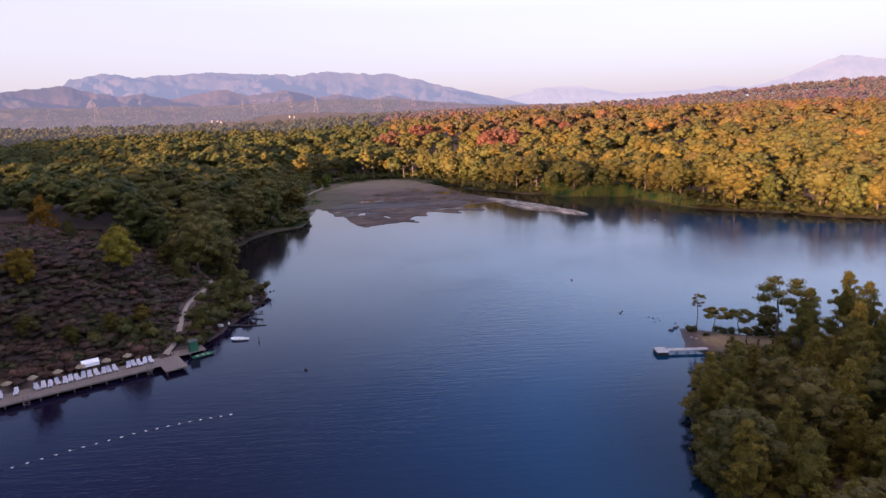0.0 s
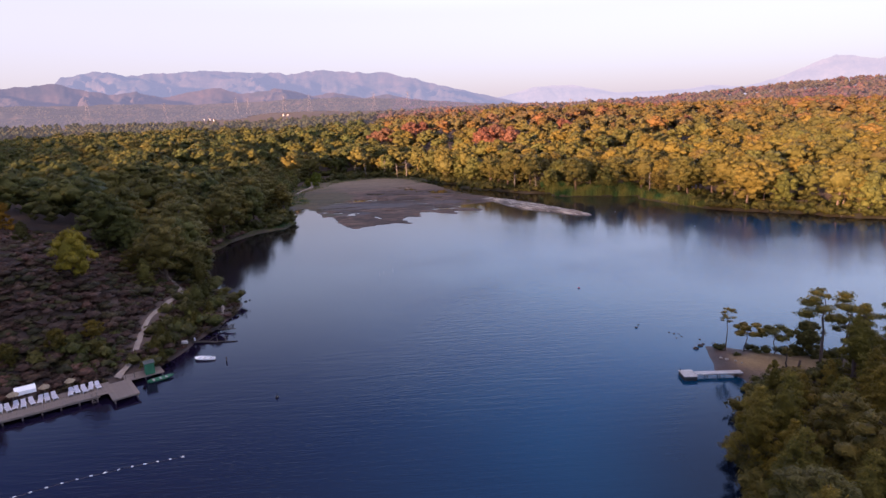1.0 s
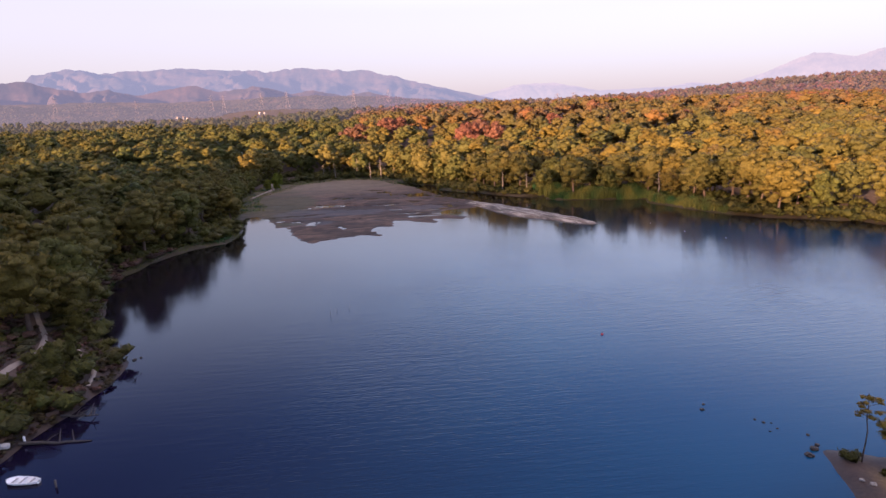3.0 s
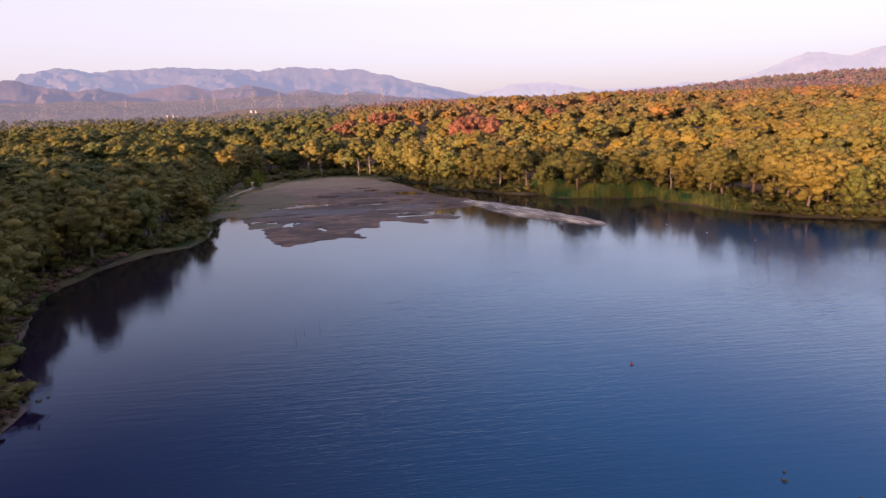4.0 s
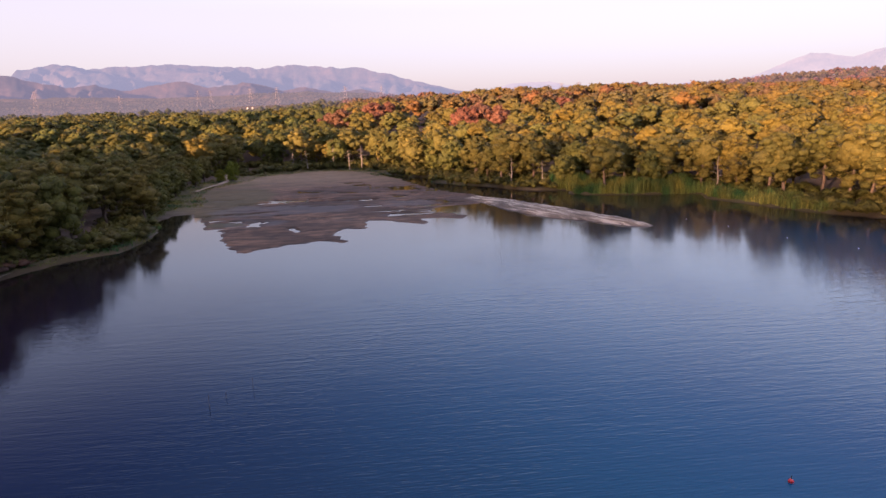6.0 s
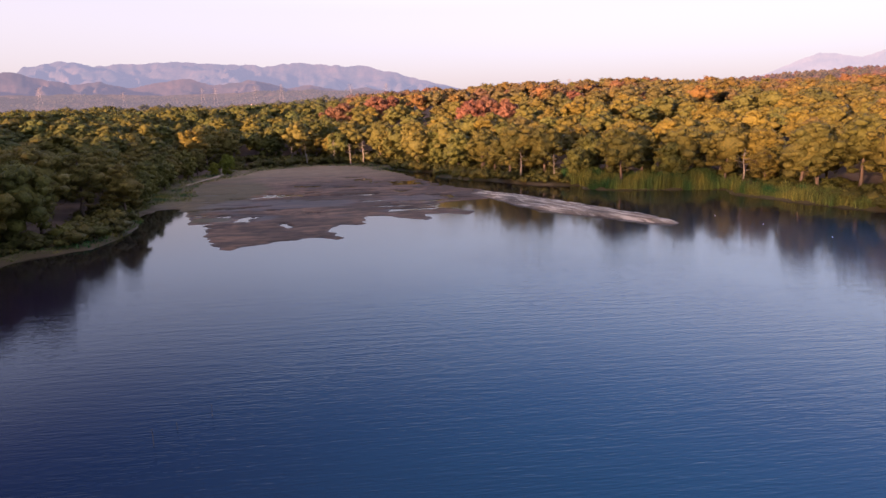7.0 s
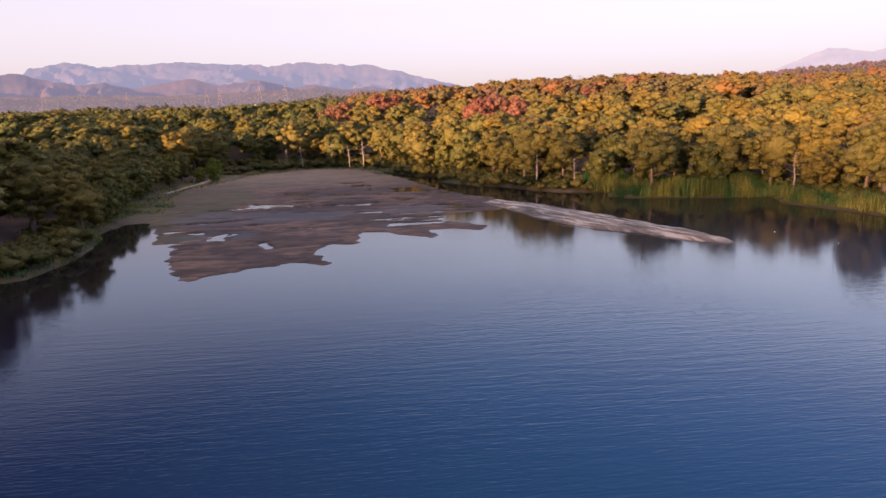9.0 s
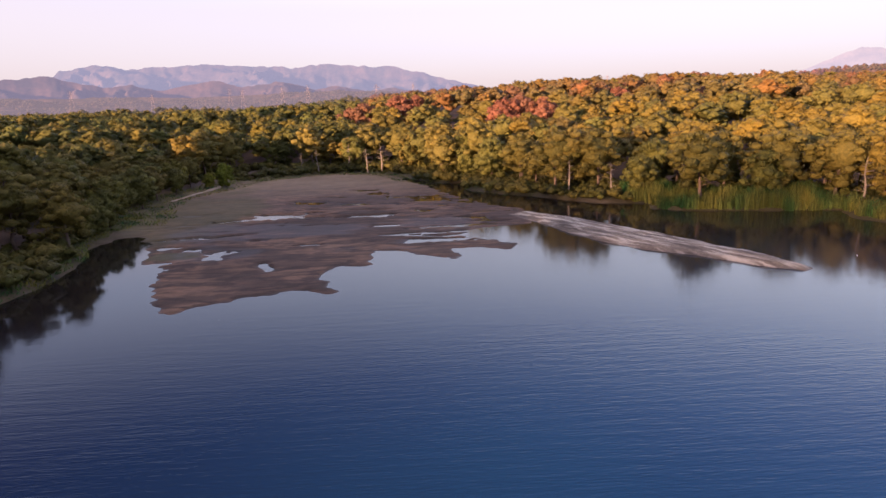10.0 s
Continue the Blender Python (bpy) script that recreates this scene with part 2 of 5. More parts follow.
def foliage(name, dark, light, third, air=None, grain=2.2):
    """Leaves: tone by tree (the mesh's own tint or the object's random) and by leaf; air is airlight that they emit."""
    n = Nodes(name, 0.65, 0.0, 0.25)
    geo, info = n.t.nodes.new("ShaderNodeNewGeometry"), n.t.nodes.new("ShaderNodeObjectInfo")
    leaf = n.ramp(geo.outputs["Random Per Island"], [(0.0, dark), (1.0, light)])
    tree = n.ramp(info.outputs["Random"], [(0.0, (0.75, 0.8, 0.7)), (0.5, (1.0, 1.0, 1.0)), (1.0, third)])
    col = n.mix(1.0, leaf, tree, "MULTIPLY")
    tint = n.attribute("tint")
    tufts = n.noise(grain, 3, 0.65)
    # shade between tufts put into the colour: hollows darker than bumps
    col = n.mix(1.0, col, n.ramp(tufts, [(0.36, (0.66, 0.68, 0.66)), (0.64, (1.12, 1.1, 1.08))]), "MULTIPLY")
    n.base(n.mix(1.0, col, tint.outputs["Color"], "MULTIPLY"))
    n.relief(tufts, 1.0, 1.2 / grain)
    tr = n.add("ShaderNodeBsdfTranslucent")
    n.link(n.p.inputs["Base Color"].links[0].from_socket, tr.inputs["Color"])
    ms = n.add("ShaderNodeMixShader", Fac=0.36)
    n.link(n.p.outputs["BSDF"], ms.inputs[1])
    n.link(tr.outputs["BSDF"], ms.inputs[2])
    # hazy air painted on: far leaves emit its colour by the given share
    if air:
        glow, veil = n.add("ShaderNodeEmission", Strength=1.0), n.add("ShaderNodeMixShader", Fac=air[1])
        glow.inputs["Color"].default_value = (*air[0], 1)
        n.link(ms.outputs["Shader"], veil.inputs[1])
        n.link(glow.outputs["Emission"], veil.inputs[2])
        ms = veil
    n.link(ms.outputs["Shader"], n.t.nodes["Material Output"].inputs["Surface"])
    return n.m


M_PINE = foliage("pine_needles", (0.102, 0.091, 0.023), (0.174, 0.143, 0.034), (1.2, 1.05, 0.8))
M_WOODS = foliage("forest_needles", (0.108, 0.094, 0.025), (0.146, 0.123, 0.032), (1.0, 1.0, 1.0), None, 1.3)
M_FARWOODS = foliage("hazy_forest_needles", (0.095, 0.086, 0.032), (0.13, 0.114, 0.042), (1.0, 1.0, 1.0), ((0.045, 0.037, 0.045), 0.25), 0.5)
M_THICKET = foliage("hazy_dry_thicket", (0.09, 0.07, 0.055), (0.15, 0.11, 0.08), (1.0, 1.0, 1.0), ((0.064, 0.054, 0.067), 0.66), 0.3)
M_BROAD = foliage("broad_leaves", (0.085, 0.088, 0.023), (0.15, 0.145, 0.035), (1.2, 1.1, 0.7))
M_SHRUB = foliage("shrub_twigs", (0.075, 0.05, 0.042), (0.18, 0.12, 0.095), (1.1, 0.9, 0.9))
M_REED = foliage("reed_blades", (0.085, 0.115, 0.028), (0.19, 0.225, 0.06), (1.0, 1.0, 1.0))
M_BARK = plain("pine_bark", (0.05, 0.034, 0.027), (0.12, 0.08, 0.062), 6.0, 0.9, relief=0.6, stretch=(1, 1, 0.2))
M_DEADWOOD = plain("bleached_wood", (0.11, 0.085, 0.072), (0.21, 0.175, 0.15), 5.0, 0.8, relief=0.4, stretch=(1, 1, 0.2))


def ground_material():
    n = Nodes("earth_and_mud", 0.9, 0.0, 0.3)
    zone = n.attribute("zone")
    sep = n.add("ShaderNodeSeparateColor")
    n.link(zone.outputs["Color"], sep.inputs["Color"])
    coarse, mid, fine = n.noise(0.05, 5), n.noise(0.4, 5), n.noise(3.0, 4)
    both = n.mix(0.5, mid, fine)
    litter = n.ramp(both, [(0.3, (0.04, 0.029, 0.026)), (0.55, (0.075, 0.054, 0.046)), (0.75, (0.125, 0.09, 0.074))])
    red = n.ramp(both, [(0.3, (0.045, 0.031, 0.026)), (0.7, (0.11, 0.072, 0.056))])
    earth = n.mix(n.ramp(coarse, [(0.45, (0, 0, 0)), (0.6, (1, 1, 1))]), litter, red)
    grass = n.ramp(both, [(0.3, (0.03, 0.03, 0.013)), (0.7, (0.088, 0.075, 0.031))])
    bands = n.noise(0.10, 7, 0.68, (0.7, 1.4, 1.0))
    mud = n.ramp(bands, [(0.36, (0.028, 0.017, 0.013)), (0.45, (0.078, 0.05, 0.034)), (0.52, (0.13, 0.085, 0.058)), (0.57, (0.034, 0.021, 0.017)), (0.66, (0.165, 0.114, 0.078))])
    patches = n.ramp(n.noise(0.055, 6, 0.62, (0.8, 1.3, 1.0)), [(0.46, (0.45, 0.4, 0.43)), (0.51, (1.1, 1.02, 0.97))])
    mud = n.mix(1.0, mud, patches, "MULTIPLY")
    steps, rest = n.t.nodes.new("ShaderNodeMath"), n.t.nodes.new("ShaderNodeMath")
    steps.operation, steps.inputs[1].default_value, rest.operation = "MULTIPLY", 11.0, "FRACT"
    n.link(n.noise(0.07, 5, 0.5, (0.35, 1.2, 1.0)), steps.inputs[0])
    n.link(steps.outputs[0], rest.inputs[0])
    rims = n.ramp(rest.outputs[0], [(0.0, (0.26, 0.23, 0.25)), (0.2, (0.42, 0.38, 0.39)), (0.34, (1.25, 1.16, 1.1)), (0.7, (1.0, 0.97, 0.95)), (1.0, (0.72, 0.68, 0.68))])
    mud = n.mix(1.0, mud, rims, "MULTIPLY")
    mud = n.mix(0.25, mud, n.ramp(both, [(0.3, (0.036, 0.024, 0.017)), (0.7, (0.14, 0.094, 0.065))]))
    where, north = n.add("ShaderNodeTexCoord"), n.add("ShaderNodeMapRange", From_Min=275.0, From_Max=312.0)
    xyz = n.add("ShaderNodeSeparateXYZ")
    n.link(where.outputs["Object"], xyz.inputs["Vector"])
    n.link(xyz.outputs["Y"], north.inputs["Value"])
    mud = n.mix(north.outputs["Result"], mud, n.ramp(n.mix(0.5, bands, both), [(0.38, (0.085, 0.064, 0.04)), (0.62, (0.21, 0.152, 0.1))]))
    sand = n.ramp(both, [(0.3, (0.075, 0.06, 0.048)), (0.7, (0.22, 0.185, 0.148))])
    along = n.t.nodes.new("ShaderNodeCombineXYZ")
    for slot, way in (("X", (0.08, -0.14, 0)), ("Y", (0.96, 0.54, 0))):
        dot = n.t.nodes.new("ShaderNodeVectorMath")
        dot.operation, dot.inputs[1].default_value = "DOT_PRODUCT", way
        n.link(where.outputs["Object"], dot.inputs[0])
        n.link(dot.outputs["Value"], along.inputs[slot])
    drift = n.add("ShaderNodeTexNoise", Scale=0.75, Detail=5.0, Roughness=0.6)
    n.link(along.outputs["Vector"], drift.inputs["Vector"])
    sand = n.mix(n.ramp(drift.outputs["Fac"], [(0.5, (0, 0, 0)), (0.6, (1, 1, 1))]), sand, (0.38, 0.345, 0.295))
    sand = n.mix(n.ramp(drift.outputs["Fac"], [(0.38, (1, 1, 1)), (0.46, (0, 0, 0))]), sand, (0.06, 0.048, 0.04))
    col = n.mix(sep.outputs["Red"], earth, mud)
    col = n.mix(sep.outputs["Green"], col, grass)
    col = n.mix(sep.outputs["Blue"], col, sand)
    wet_rgb = n.add("ShaderNodeSeparateColor")
    n.link(n.attribute("wet").outputs["Color"], wet_rgb.inputs["Color"])
    wet = wet_rgb.outputs["Red"]
    col = n.mix(wet_rgb.outputs["Green"], col, n.ramp(both, [(0.3, (0.11, 0.072, 0.037)), (0.7, (0.25, 0.17, 0.085))]))
    col = n.mix(wet, col, n.mix(1.0, col, (0.55, 0.5, 0.5), "MULTIPLY"))
    n.base(col)
    gloss = n.add("ShaderNodeMapRange", To_Min=0.9, To_Max=0.6)
    n.link(wet, gloss.inputs["Value"])
    n.link(gloss.outputs["Result"], n.p.inputs["Roughness"])
    n.relief(both, 0.6, 0.08)
    return n.m


M_GROUND = ground_material()


def water_material():
    n = Nodes("lake_water", 0.05, 0.0, 0.27)
    n.p.inputs["IOR"].default_value = 1.333
    blue_body = n.ramp(n.noise(0.012, 3), [(0.35, (0.001, 0.03, 0.082)), (0.65, (0.001, 0.052, 0.11))])
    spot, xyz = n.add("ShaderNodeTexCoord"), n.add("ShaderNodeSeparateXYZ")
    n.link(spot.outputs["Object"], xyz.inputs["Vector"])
    # base dimmed westward, painting in the weaker sky reflection there
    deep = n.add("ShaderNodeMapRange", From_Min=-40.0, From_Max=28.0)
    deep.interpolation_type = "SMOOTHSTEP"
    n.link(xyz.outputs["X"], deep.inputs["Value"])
    # shade and dark tree reflections off the wooded point, painted into the base
    point_gap = n.add("ShaderNodeVectorMath")
    point_gap.operation = "DISTANCE"
    point_gap.inputs[1].default_value = (36.0, 52.0, 0.0)
    n.link(spot.outputs["Object"], point_gap.inputs[0])
    point_shade = n.add("ShaderNodeMapRange", From_Min=16.0, From_Max=36.0)
    point_shade.interpolation_type = "SMOOTHSTEP"
    n.link(point_gap.outputs["Value"], point_shade.inputs["Value"])
    blue_body = n.mix(point_shade.outputs["Result"], (0.003, 0.006, 0.014), blue_body)
    # northern water browned: the forest's reflection put into the base
    north_reflection = n.add("ShaderNodeMapRange", From_Min=150.0, From_Max=225.0)
    north_reflection.interpolation_type = "SMOOTHSTEP"
    n.link(xyz.outputs["Y"], north_reflection.inputs["Value"])
    n.base(n.mix(north_reflection.outputs["Result"], n.mix(deep.outputs["Result"], (0.006, 0.004, 0.014), blue_body), (0.014, 0.014, 0.014)))
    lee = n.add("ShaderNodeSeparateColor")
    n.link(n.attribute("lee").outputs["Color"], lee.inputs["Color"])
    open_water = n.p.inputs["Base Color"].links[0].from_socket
    # green channel paints the dark tree reflection along the shore
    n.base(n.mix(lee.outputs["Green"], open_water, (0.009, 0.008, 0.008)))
    long = n.noise(1.35, 3, 0.55, (0.12, 1.0, 1.0))
    small = n.noise(4.5, 2, 0.5, (0.2, 1.0, 1.0))
    calm = n.ramp(n.noise(0.016, 3), [(0.38, (0.4, 0.4, 0.4)), (0.62, (1, 1, 1))])
    waves = n.mix(1.0, n.mix(1.0, n.mix(0.4, long, small), calm, "MULTIPLY"), lee.outputs["Red"], "MULTIPLY")
    n.relief(waves, 1.0, 0.092)
    return n.m


M_WATER = water_material()


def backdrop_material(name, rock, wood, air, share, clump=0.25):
    """Far land with the lit evening air before it put in as emission."""
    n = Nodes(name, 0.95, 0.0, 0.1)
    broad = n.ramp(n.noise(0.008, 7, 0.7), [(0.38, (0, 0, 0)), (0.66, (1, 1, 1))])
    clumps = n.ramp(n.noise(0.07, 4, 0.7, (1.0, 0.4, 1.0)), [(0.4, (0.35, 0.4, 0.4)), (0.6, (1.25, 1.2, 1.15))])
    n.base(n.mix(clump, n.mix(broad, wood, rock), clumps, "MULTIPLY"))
    # airlight painted on: the land itself emits the hazy colour
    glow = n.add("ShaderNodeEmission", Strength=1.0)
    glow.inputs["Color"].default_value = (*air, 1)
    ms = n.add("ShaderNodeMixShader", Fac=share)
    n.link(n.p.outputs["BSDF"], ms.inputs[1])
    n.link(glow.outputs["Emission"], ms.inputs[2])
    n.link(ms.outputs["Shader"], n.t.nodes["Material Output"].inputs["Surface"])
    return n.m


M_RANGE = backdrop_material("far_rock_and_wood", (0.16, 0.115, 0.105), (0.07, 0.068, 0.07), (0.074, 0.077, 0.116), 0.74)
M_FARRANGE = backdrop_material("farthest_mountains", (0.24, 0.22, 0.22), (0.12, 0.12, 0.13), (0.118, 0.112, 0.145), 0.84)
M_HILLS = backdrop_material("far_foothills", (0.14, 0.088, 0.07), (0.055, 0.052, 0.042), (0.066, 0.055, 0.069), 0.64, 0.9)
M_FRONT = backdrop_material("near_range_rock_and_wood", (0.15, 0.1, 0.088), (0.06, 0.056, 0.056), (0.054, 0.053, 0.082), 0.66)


# ---- mesh helpers ----
def mesh_of(name, verts, faces, material, colours=None, smooth=False, attribute="tint"):
    """A mesh from arrays: verts n x 3, faces m x 4 (or m x 3), colours n x 3."""
    me = bpy.data.meshes.new(name)
    verts, faces = np.asarray(verts, np.float32), np.asarray(faces, np.int32)
    k = faces.shape[1]
    me.vertices.add(len(verts))
    me.vertices.foreach_set("co", verts.ravel())
    me.loops.add(faces.size)
    me.loops.foreach_set("vertex_index", faces.ravel())
    me.polygons.add(len(faces))
    me.polygons.foreach_set("loop_start", np.arange(0, faces.size, k, dtype=np.int32))
    me.polygons.foreach_set("loop_total", np.full(len(faces), k, np.int32))
    if smooth:
        me.polygons.foreach_set("use_smooth", np.ones(len(faces), bool))
    if colours is not None:
        at = me.color_attributes.new(attribute, "FLOAT_COLOR", "POINT")
        at.data.foreach_set("color", np.c_[np.asarray(colours, np.float32), np.ones(len(verts), np.float32)].ravel())
    me.materials.append(material)
    me.update(calc_edges=True)
    return me


def sheet(name, xs, ys, zs, material, colours=None, attribute="tint"):
    """A grid mesh: zs is len(ys) x len(xs)."""
    X, Y = np.meshgrid(xs, ys)
    nx, ny = len(xs), len(ys)
    i = np.arange(nx * ny).reshape(ny, nx)
    f = np.stack([i[:-1, :-1], i[:-1, 1:], i[1:, 1:], i[1:, :-1]], -1).reshape(-1, 4)
    return mesh_of(name, np.c_[X.ravel(), Y.ravel(), zs.ravel()], f, material, colours, True, attribute)


# ---- the ground, one sheet to the horizon ----
def spread(a, b, near, far, grow=1.12):
    """Coordinates: even between a and b, then growing steps out to far on both sides."""
    mid = np.arange(a, b + near / 2, near)
    out, stepsize = [], near
    at = 0.0
    while at < far:
        stepsize *= grow
        at += stepsize
        out.append(at)
    out = np.array(out)
    return np.r_[mid[0] - out[::-1], mid, mid[-1] + out]


gx = np.r_[spread(-80, -48.6, 1.5, 4200, 1.2)[:-38], np.arange(-48, 54, 0.5), spread(54, 95, 1.5, 4200, 1.2)[32:]]
gy = np.r_[spread(60, 186.6, 1.5, 4300, 1.2)[:-38], np.arange(188, 262, 0.4), spread(262, 346, 1.0, 4300, 1.2)[34:]]
gx, gy = np.unique(gx[(gx > -4500)]), np.unique(gy)
GX, GY = np.meshgrid(gx, gy)
GZ = height(GX, GY)
gd = shore_distance(GX, GY)
is_mud = ((outside(GX, GY, MUD) < 1.5) & (gd < 3)).astype(float)
is_sand = np.clip(0.8 - outside(GX, GY, SPIT), 0, 1) * 0.9
clearing = step(bump(GX, GY, 40, 79.5, 8, 4.5) + 0.15 * fbm(GX, GY, 3, 3), 0.3, 0.6)
is_grass = step(gd, -3, -0.6) * (1 - step(gd, 5, 11)) * (GY > 150) * (0.9 + 0.35 * fbm(GX, GY, 8, 3)).clip(0, 1) * (1 - is_sand)
is_grass = np.maximum(is_grass, step(bump(GX, GY, -35.5, 221.3, 4.5, 3.2) + 0.2 * fbm(GX, GY, 2.5, 3), 0.35, 0.6))
is_grass = np.maximum(is_grass, 0.7 * is_mud * step(bump(GX, GY, -47, 262, 20, 44) + 0.3 * fbm(GX, GY, 9, 4), 0.4, 0.75))
wet = np.maximum(is_mud * (1 - step(GZ, 0.0, 0.09)), (1 - is_mud) * (1 - is_sand) * (1 - step(gd + 0.6 * fbm(GX, GY, 3, 3), 0.5, 3.0)))
soaked = bump(GX, GY, -27, 239, 17, 7) + 0.8 * bump(GX, GY, 4, 240, 12, 5) + 0.7 * bump(GX, GY, -34, 222, 9, 7) + 0.4 * fbm(GX * 0.5, GY, 6, 4)
wet = np.maximum(wet, 0.85 * is_mud * step(soaked, 0.32, 0.6))
ground = new("ground", sheet("ground", gx, gy, GZ, M_GROUND,
                             np.stack([is_mud, is_grass, is_sand], -1).reshape(-1, 3), "zone"))
wet_at = ground.data.color_attributes.new("wet", "FLOAT_COLOR", "POINT")
wet_at.data.foreach_set("color", np.stack([wet, clearing, 0 * wet, 0 * wet + 1], -1).astype(np.float32).ravel())
tagged(ground, "brown earth and mud flats round the lake", "ground", kind="structure")

wx, wy = np.arange(-130, 191, 4.0), np.arange(-170, 351, 4.0)
WX, WY = np.meshgrid(wx, wy)
lee = (0.32 + 0.68 * step(-shore_distance(WX, WY), 4, 46)) * (1 - 0.72 * step(WY, 125, 215))
# band off the northern shores where reflected trees are painted dark
shore_reflection = (1 - step(-shore_distance(WX, WY), 3, 24)) * step(WY, 120, 170)
water = new("water", sheet("water", wx, wy, np.zeros(WX.shape), M_WATER, np.stack([lee, shore_reflection, 0 * lee], -1).reshape(-1, 3), "lee"))
tagged(water, "calm dark blue lake with fine ripples", "lake", kind="structure")


# ---- mountains far behind ----
FOOTHILLS = [(-52, 110), (-40, 100), (-30, 84), (-24, 90), (-18, 80), (-12, 86), (-6, 92), (0, 80), (5, 60), (9, 45), (20, 40), (50, 40)]


def range_height(B, R, points, r0, r1, seed, rough, size):
    """Height of a range at a bearing (radians) and a distance."""
    X, Y = R * np.sin(B), 60 + R * np.cos(B)
    crest = np.interp(np.degrees(B), [p[0] for p in points], [p[1] for p in points])
    s = (R - r0) / (r1 - r0)
    up = step(s, 0, 0.9) ** 1.2
    across = B * r1
    bend = 0.35 * size * fbm(X + 50, Y + seed * 40, size, 2)
    ridged = 1 - np.abs(fbm(across + bend + seed * 977, R * 0.42, size, 5))
    spurs = 1 - np.abs(fbm(across * 1.3 + bend + seed * 311, R * 0.5 + 90, size * 0.42, 4))
    z = crest * up * (1 - rough * (1 - s).clip(0, 1) ** 0.5 * ((1.25 - ridged) * 1.6 + (0.85 - spurs) * 0.45)) + crest * (0.03 * fbm(X + seed, Y, size / 4, 4) + 0.018 * fbm(X + seed, Y, size / 12, 3)) * up
    return z + 10 - 60 * (1 - step(s, 0, 0.05))


def far_range(name, label, material, points, r0, r1, seed, rough=0.3, size=600.0):
    """A mountain range in a ring sector: points are (bearing in degrees, crest height in metres)."""
    bearings = np.radians(np.linspace(points[0][0], points[-1][0], 460))
    radii = np.linspace(r0, r1, 60)
    B, R = np.meshgrid(bearings, radii)
    X, Y = R * np.sin(B), 60 + R * np.cos(B)
    z = range_height(B, R, points, r0, r1, seed, rough, size)
    i = np.arange(B.size).reshape(B.shape)
    f = np.stack([i[:-1, :-1], i[:-1, 1:], i[1:, 1:], i[1:, :-1]], -1).reshape(-1, 4)
    ob = new(name, mesh_of(name, np.c_[X.ravel(), Y.ravel(), z.ravel()], f, material, None, True))
    return tagged(ob, label, "mountains", kind="structure")


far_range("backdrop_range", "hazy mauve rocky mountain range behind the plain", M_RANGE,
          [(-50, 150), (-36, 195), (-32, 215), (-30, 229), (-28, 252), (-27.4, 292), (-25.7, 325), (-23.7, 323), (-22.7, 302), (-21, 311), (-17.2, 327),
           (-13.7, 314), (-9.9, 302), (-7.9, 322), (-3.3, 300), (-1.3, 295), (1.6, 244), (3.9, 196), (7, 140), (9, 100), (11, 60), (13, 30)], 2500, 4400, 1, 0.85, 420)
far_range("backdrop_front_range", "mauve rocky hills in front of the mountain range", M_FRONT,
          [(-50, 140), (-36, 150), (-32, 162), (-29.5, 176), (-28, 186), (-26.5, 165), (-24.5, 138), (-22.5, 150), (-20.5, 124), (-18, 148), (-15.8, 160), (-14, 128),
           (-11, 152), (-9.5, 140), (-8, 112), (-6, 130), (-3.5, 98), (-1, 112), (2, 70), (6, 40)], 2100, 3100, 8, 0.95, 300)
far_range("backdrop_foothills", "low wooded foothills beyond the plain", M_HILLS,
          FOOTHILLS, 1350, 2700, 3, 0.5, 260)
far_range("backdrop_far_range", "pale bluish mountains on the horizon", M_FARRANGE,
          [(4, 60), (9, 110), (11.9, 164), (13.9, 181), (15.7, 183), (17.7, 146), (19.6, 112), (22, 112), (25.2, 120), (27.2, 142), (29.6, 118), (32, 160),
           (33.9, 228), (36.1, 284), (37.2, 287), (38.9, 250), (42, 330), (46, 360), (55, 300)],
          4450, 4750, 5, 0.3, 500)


# ---- trees ----
def tube(points, radii, sides=6):
    """A tapered tube along points, as arrays of verts and quads."""
    points, verts, faces = np.asarray(points, float), [], []
    ang = np.arange(sides) * 2 * math.pi / sides
    for n, (p, r) in enumerate(zip(points, radii)):
        ahead = points[min(n + 1, len(points) - 1)] - points[max(n - 1, 0)]
        ahead = ahead / (np.linalg.norm(ahead) + 1e-9)
        side = np.cross(ahead, (0.31, 0.95, 0.05))
        side /= np.linalg.norm(side) + 1e-9
        up = np.cross(side, ahead)
        verts.append(p + r * (np.cos(ang)[:, None] * side + np.sin(ang)[:, None] * up))
        if n:
            a = (n - 1) * sides + np.arange(sides)
            b = (n - 1) * sides + (np.arange(sides) + 1) % sides
            faces.append(np.stack([a, b, b + sides, a + sides], -1))
    return np.concatenate(verts), np.concatenate(faces)


def join(parts):
    verts, faces, start = [], [], 0
    for v, f in parts:
        verts.append(v)
        faces.append(f + start)
        start += len(v)
    return np.concatenate(verts), np.concatenate(faces)


GOLD = (1 + 5 ** 0.5) / 2
ICO_V = np.array([(a, b * GOLD, 0) for a in (-1, 1) for b in (-1, 1)] + [(0, a, b * GOLD) for a in (-1, 1) for b in (-1, 1)]
                 + [(b * GOLD, 0, a) for a in (-1, 1) for b in (-1, 1)], float) / math.hypot(1, GOLD)
ICO_F = np.array([f if np.dot(np.cross(ICO_V[f[1]] - ICO_V[f[0]], ICO_V[f[2]] - ICO_V[f[0]]), ICO_V[f[0]]) > 0 else f[::-1]
                  for f in itertools.combinations(range(12), 3)
                  if all(abs(np.linalg.norm(ICO_V[a] - ICO_V[b]) - 1.0515) < 0.01 for a, b in itertools.combinations(f, 2))])

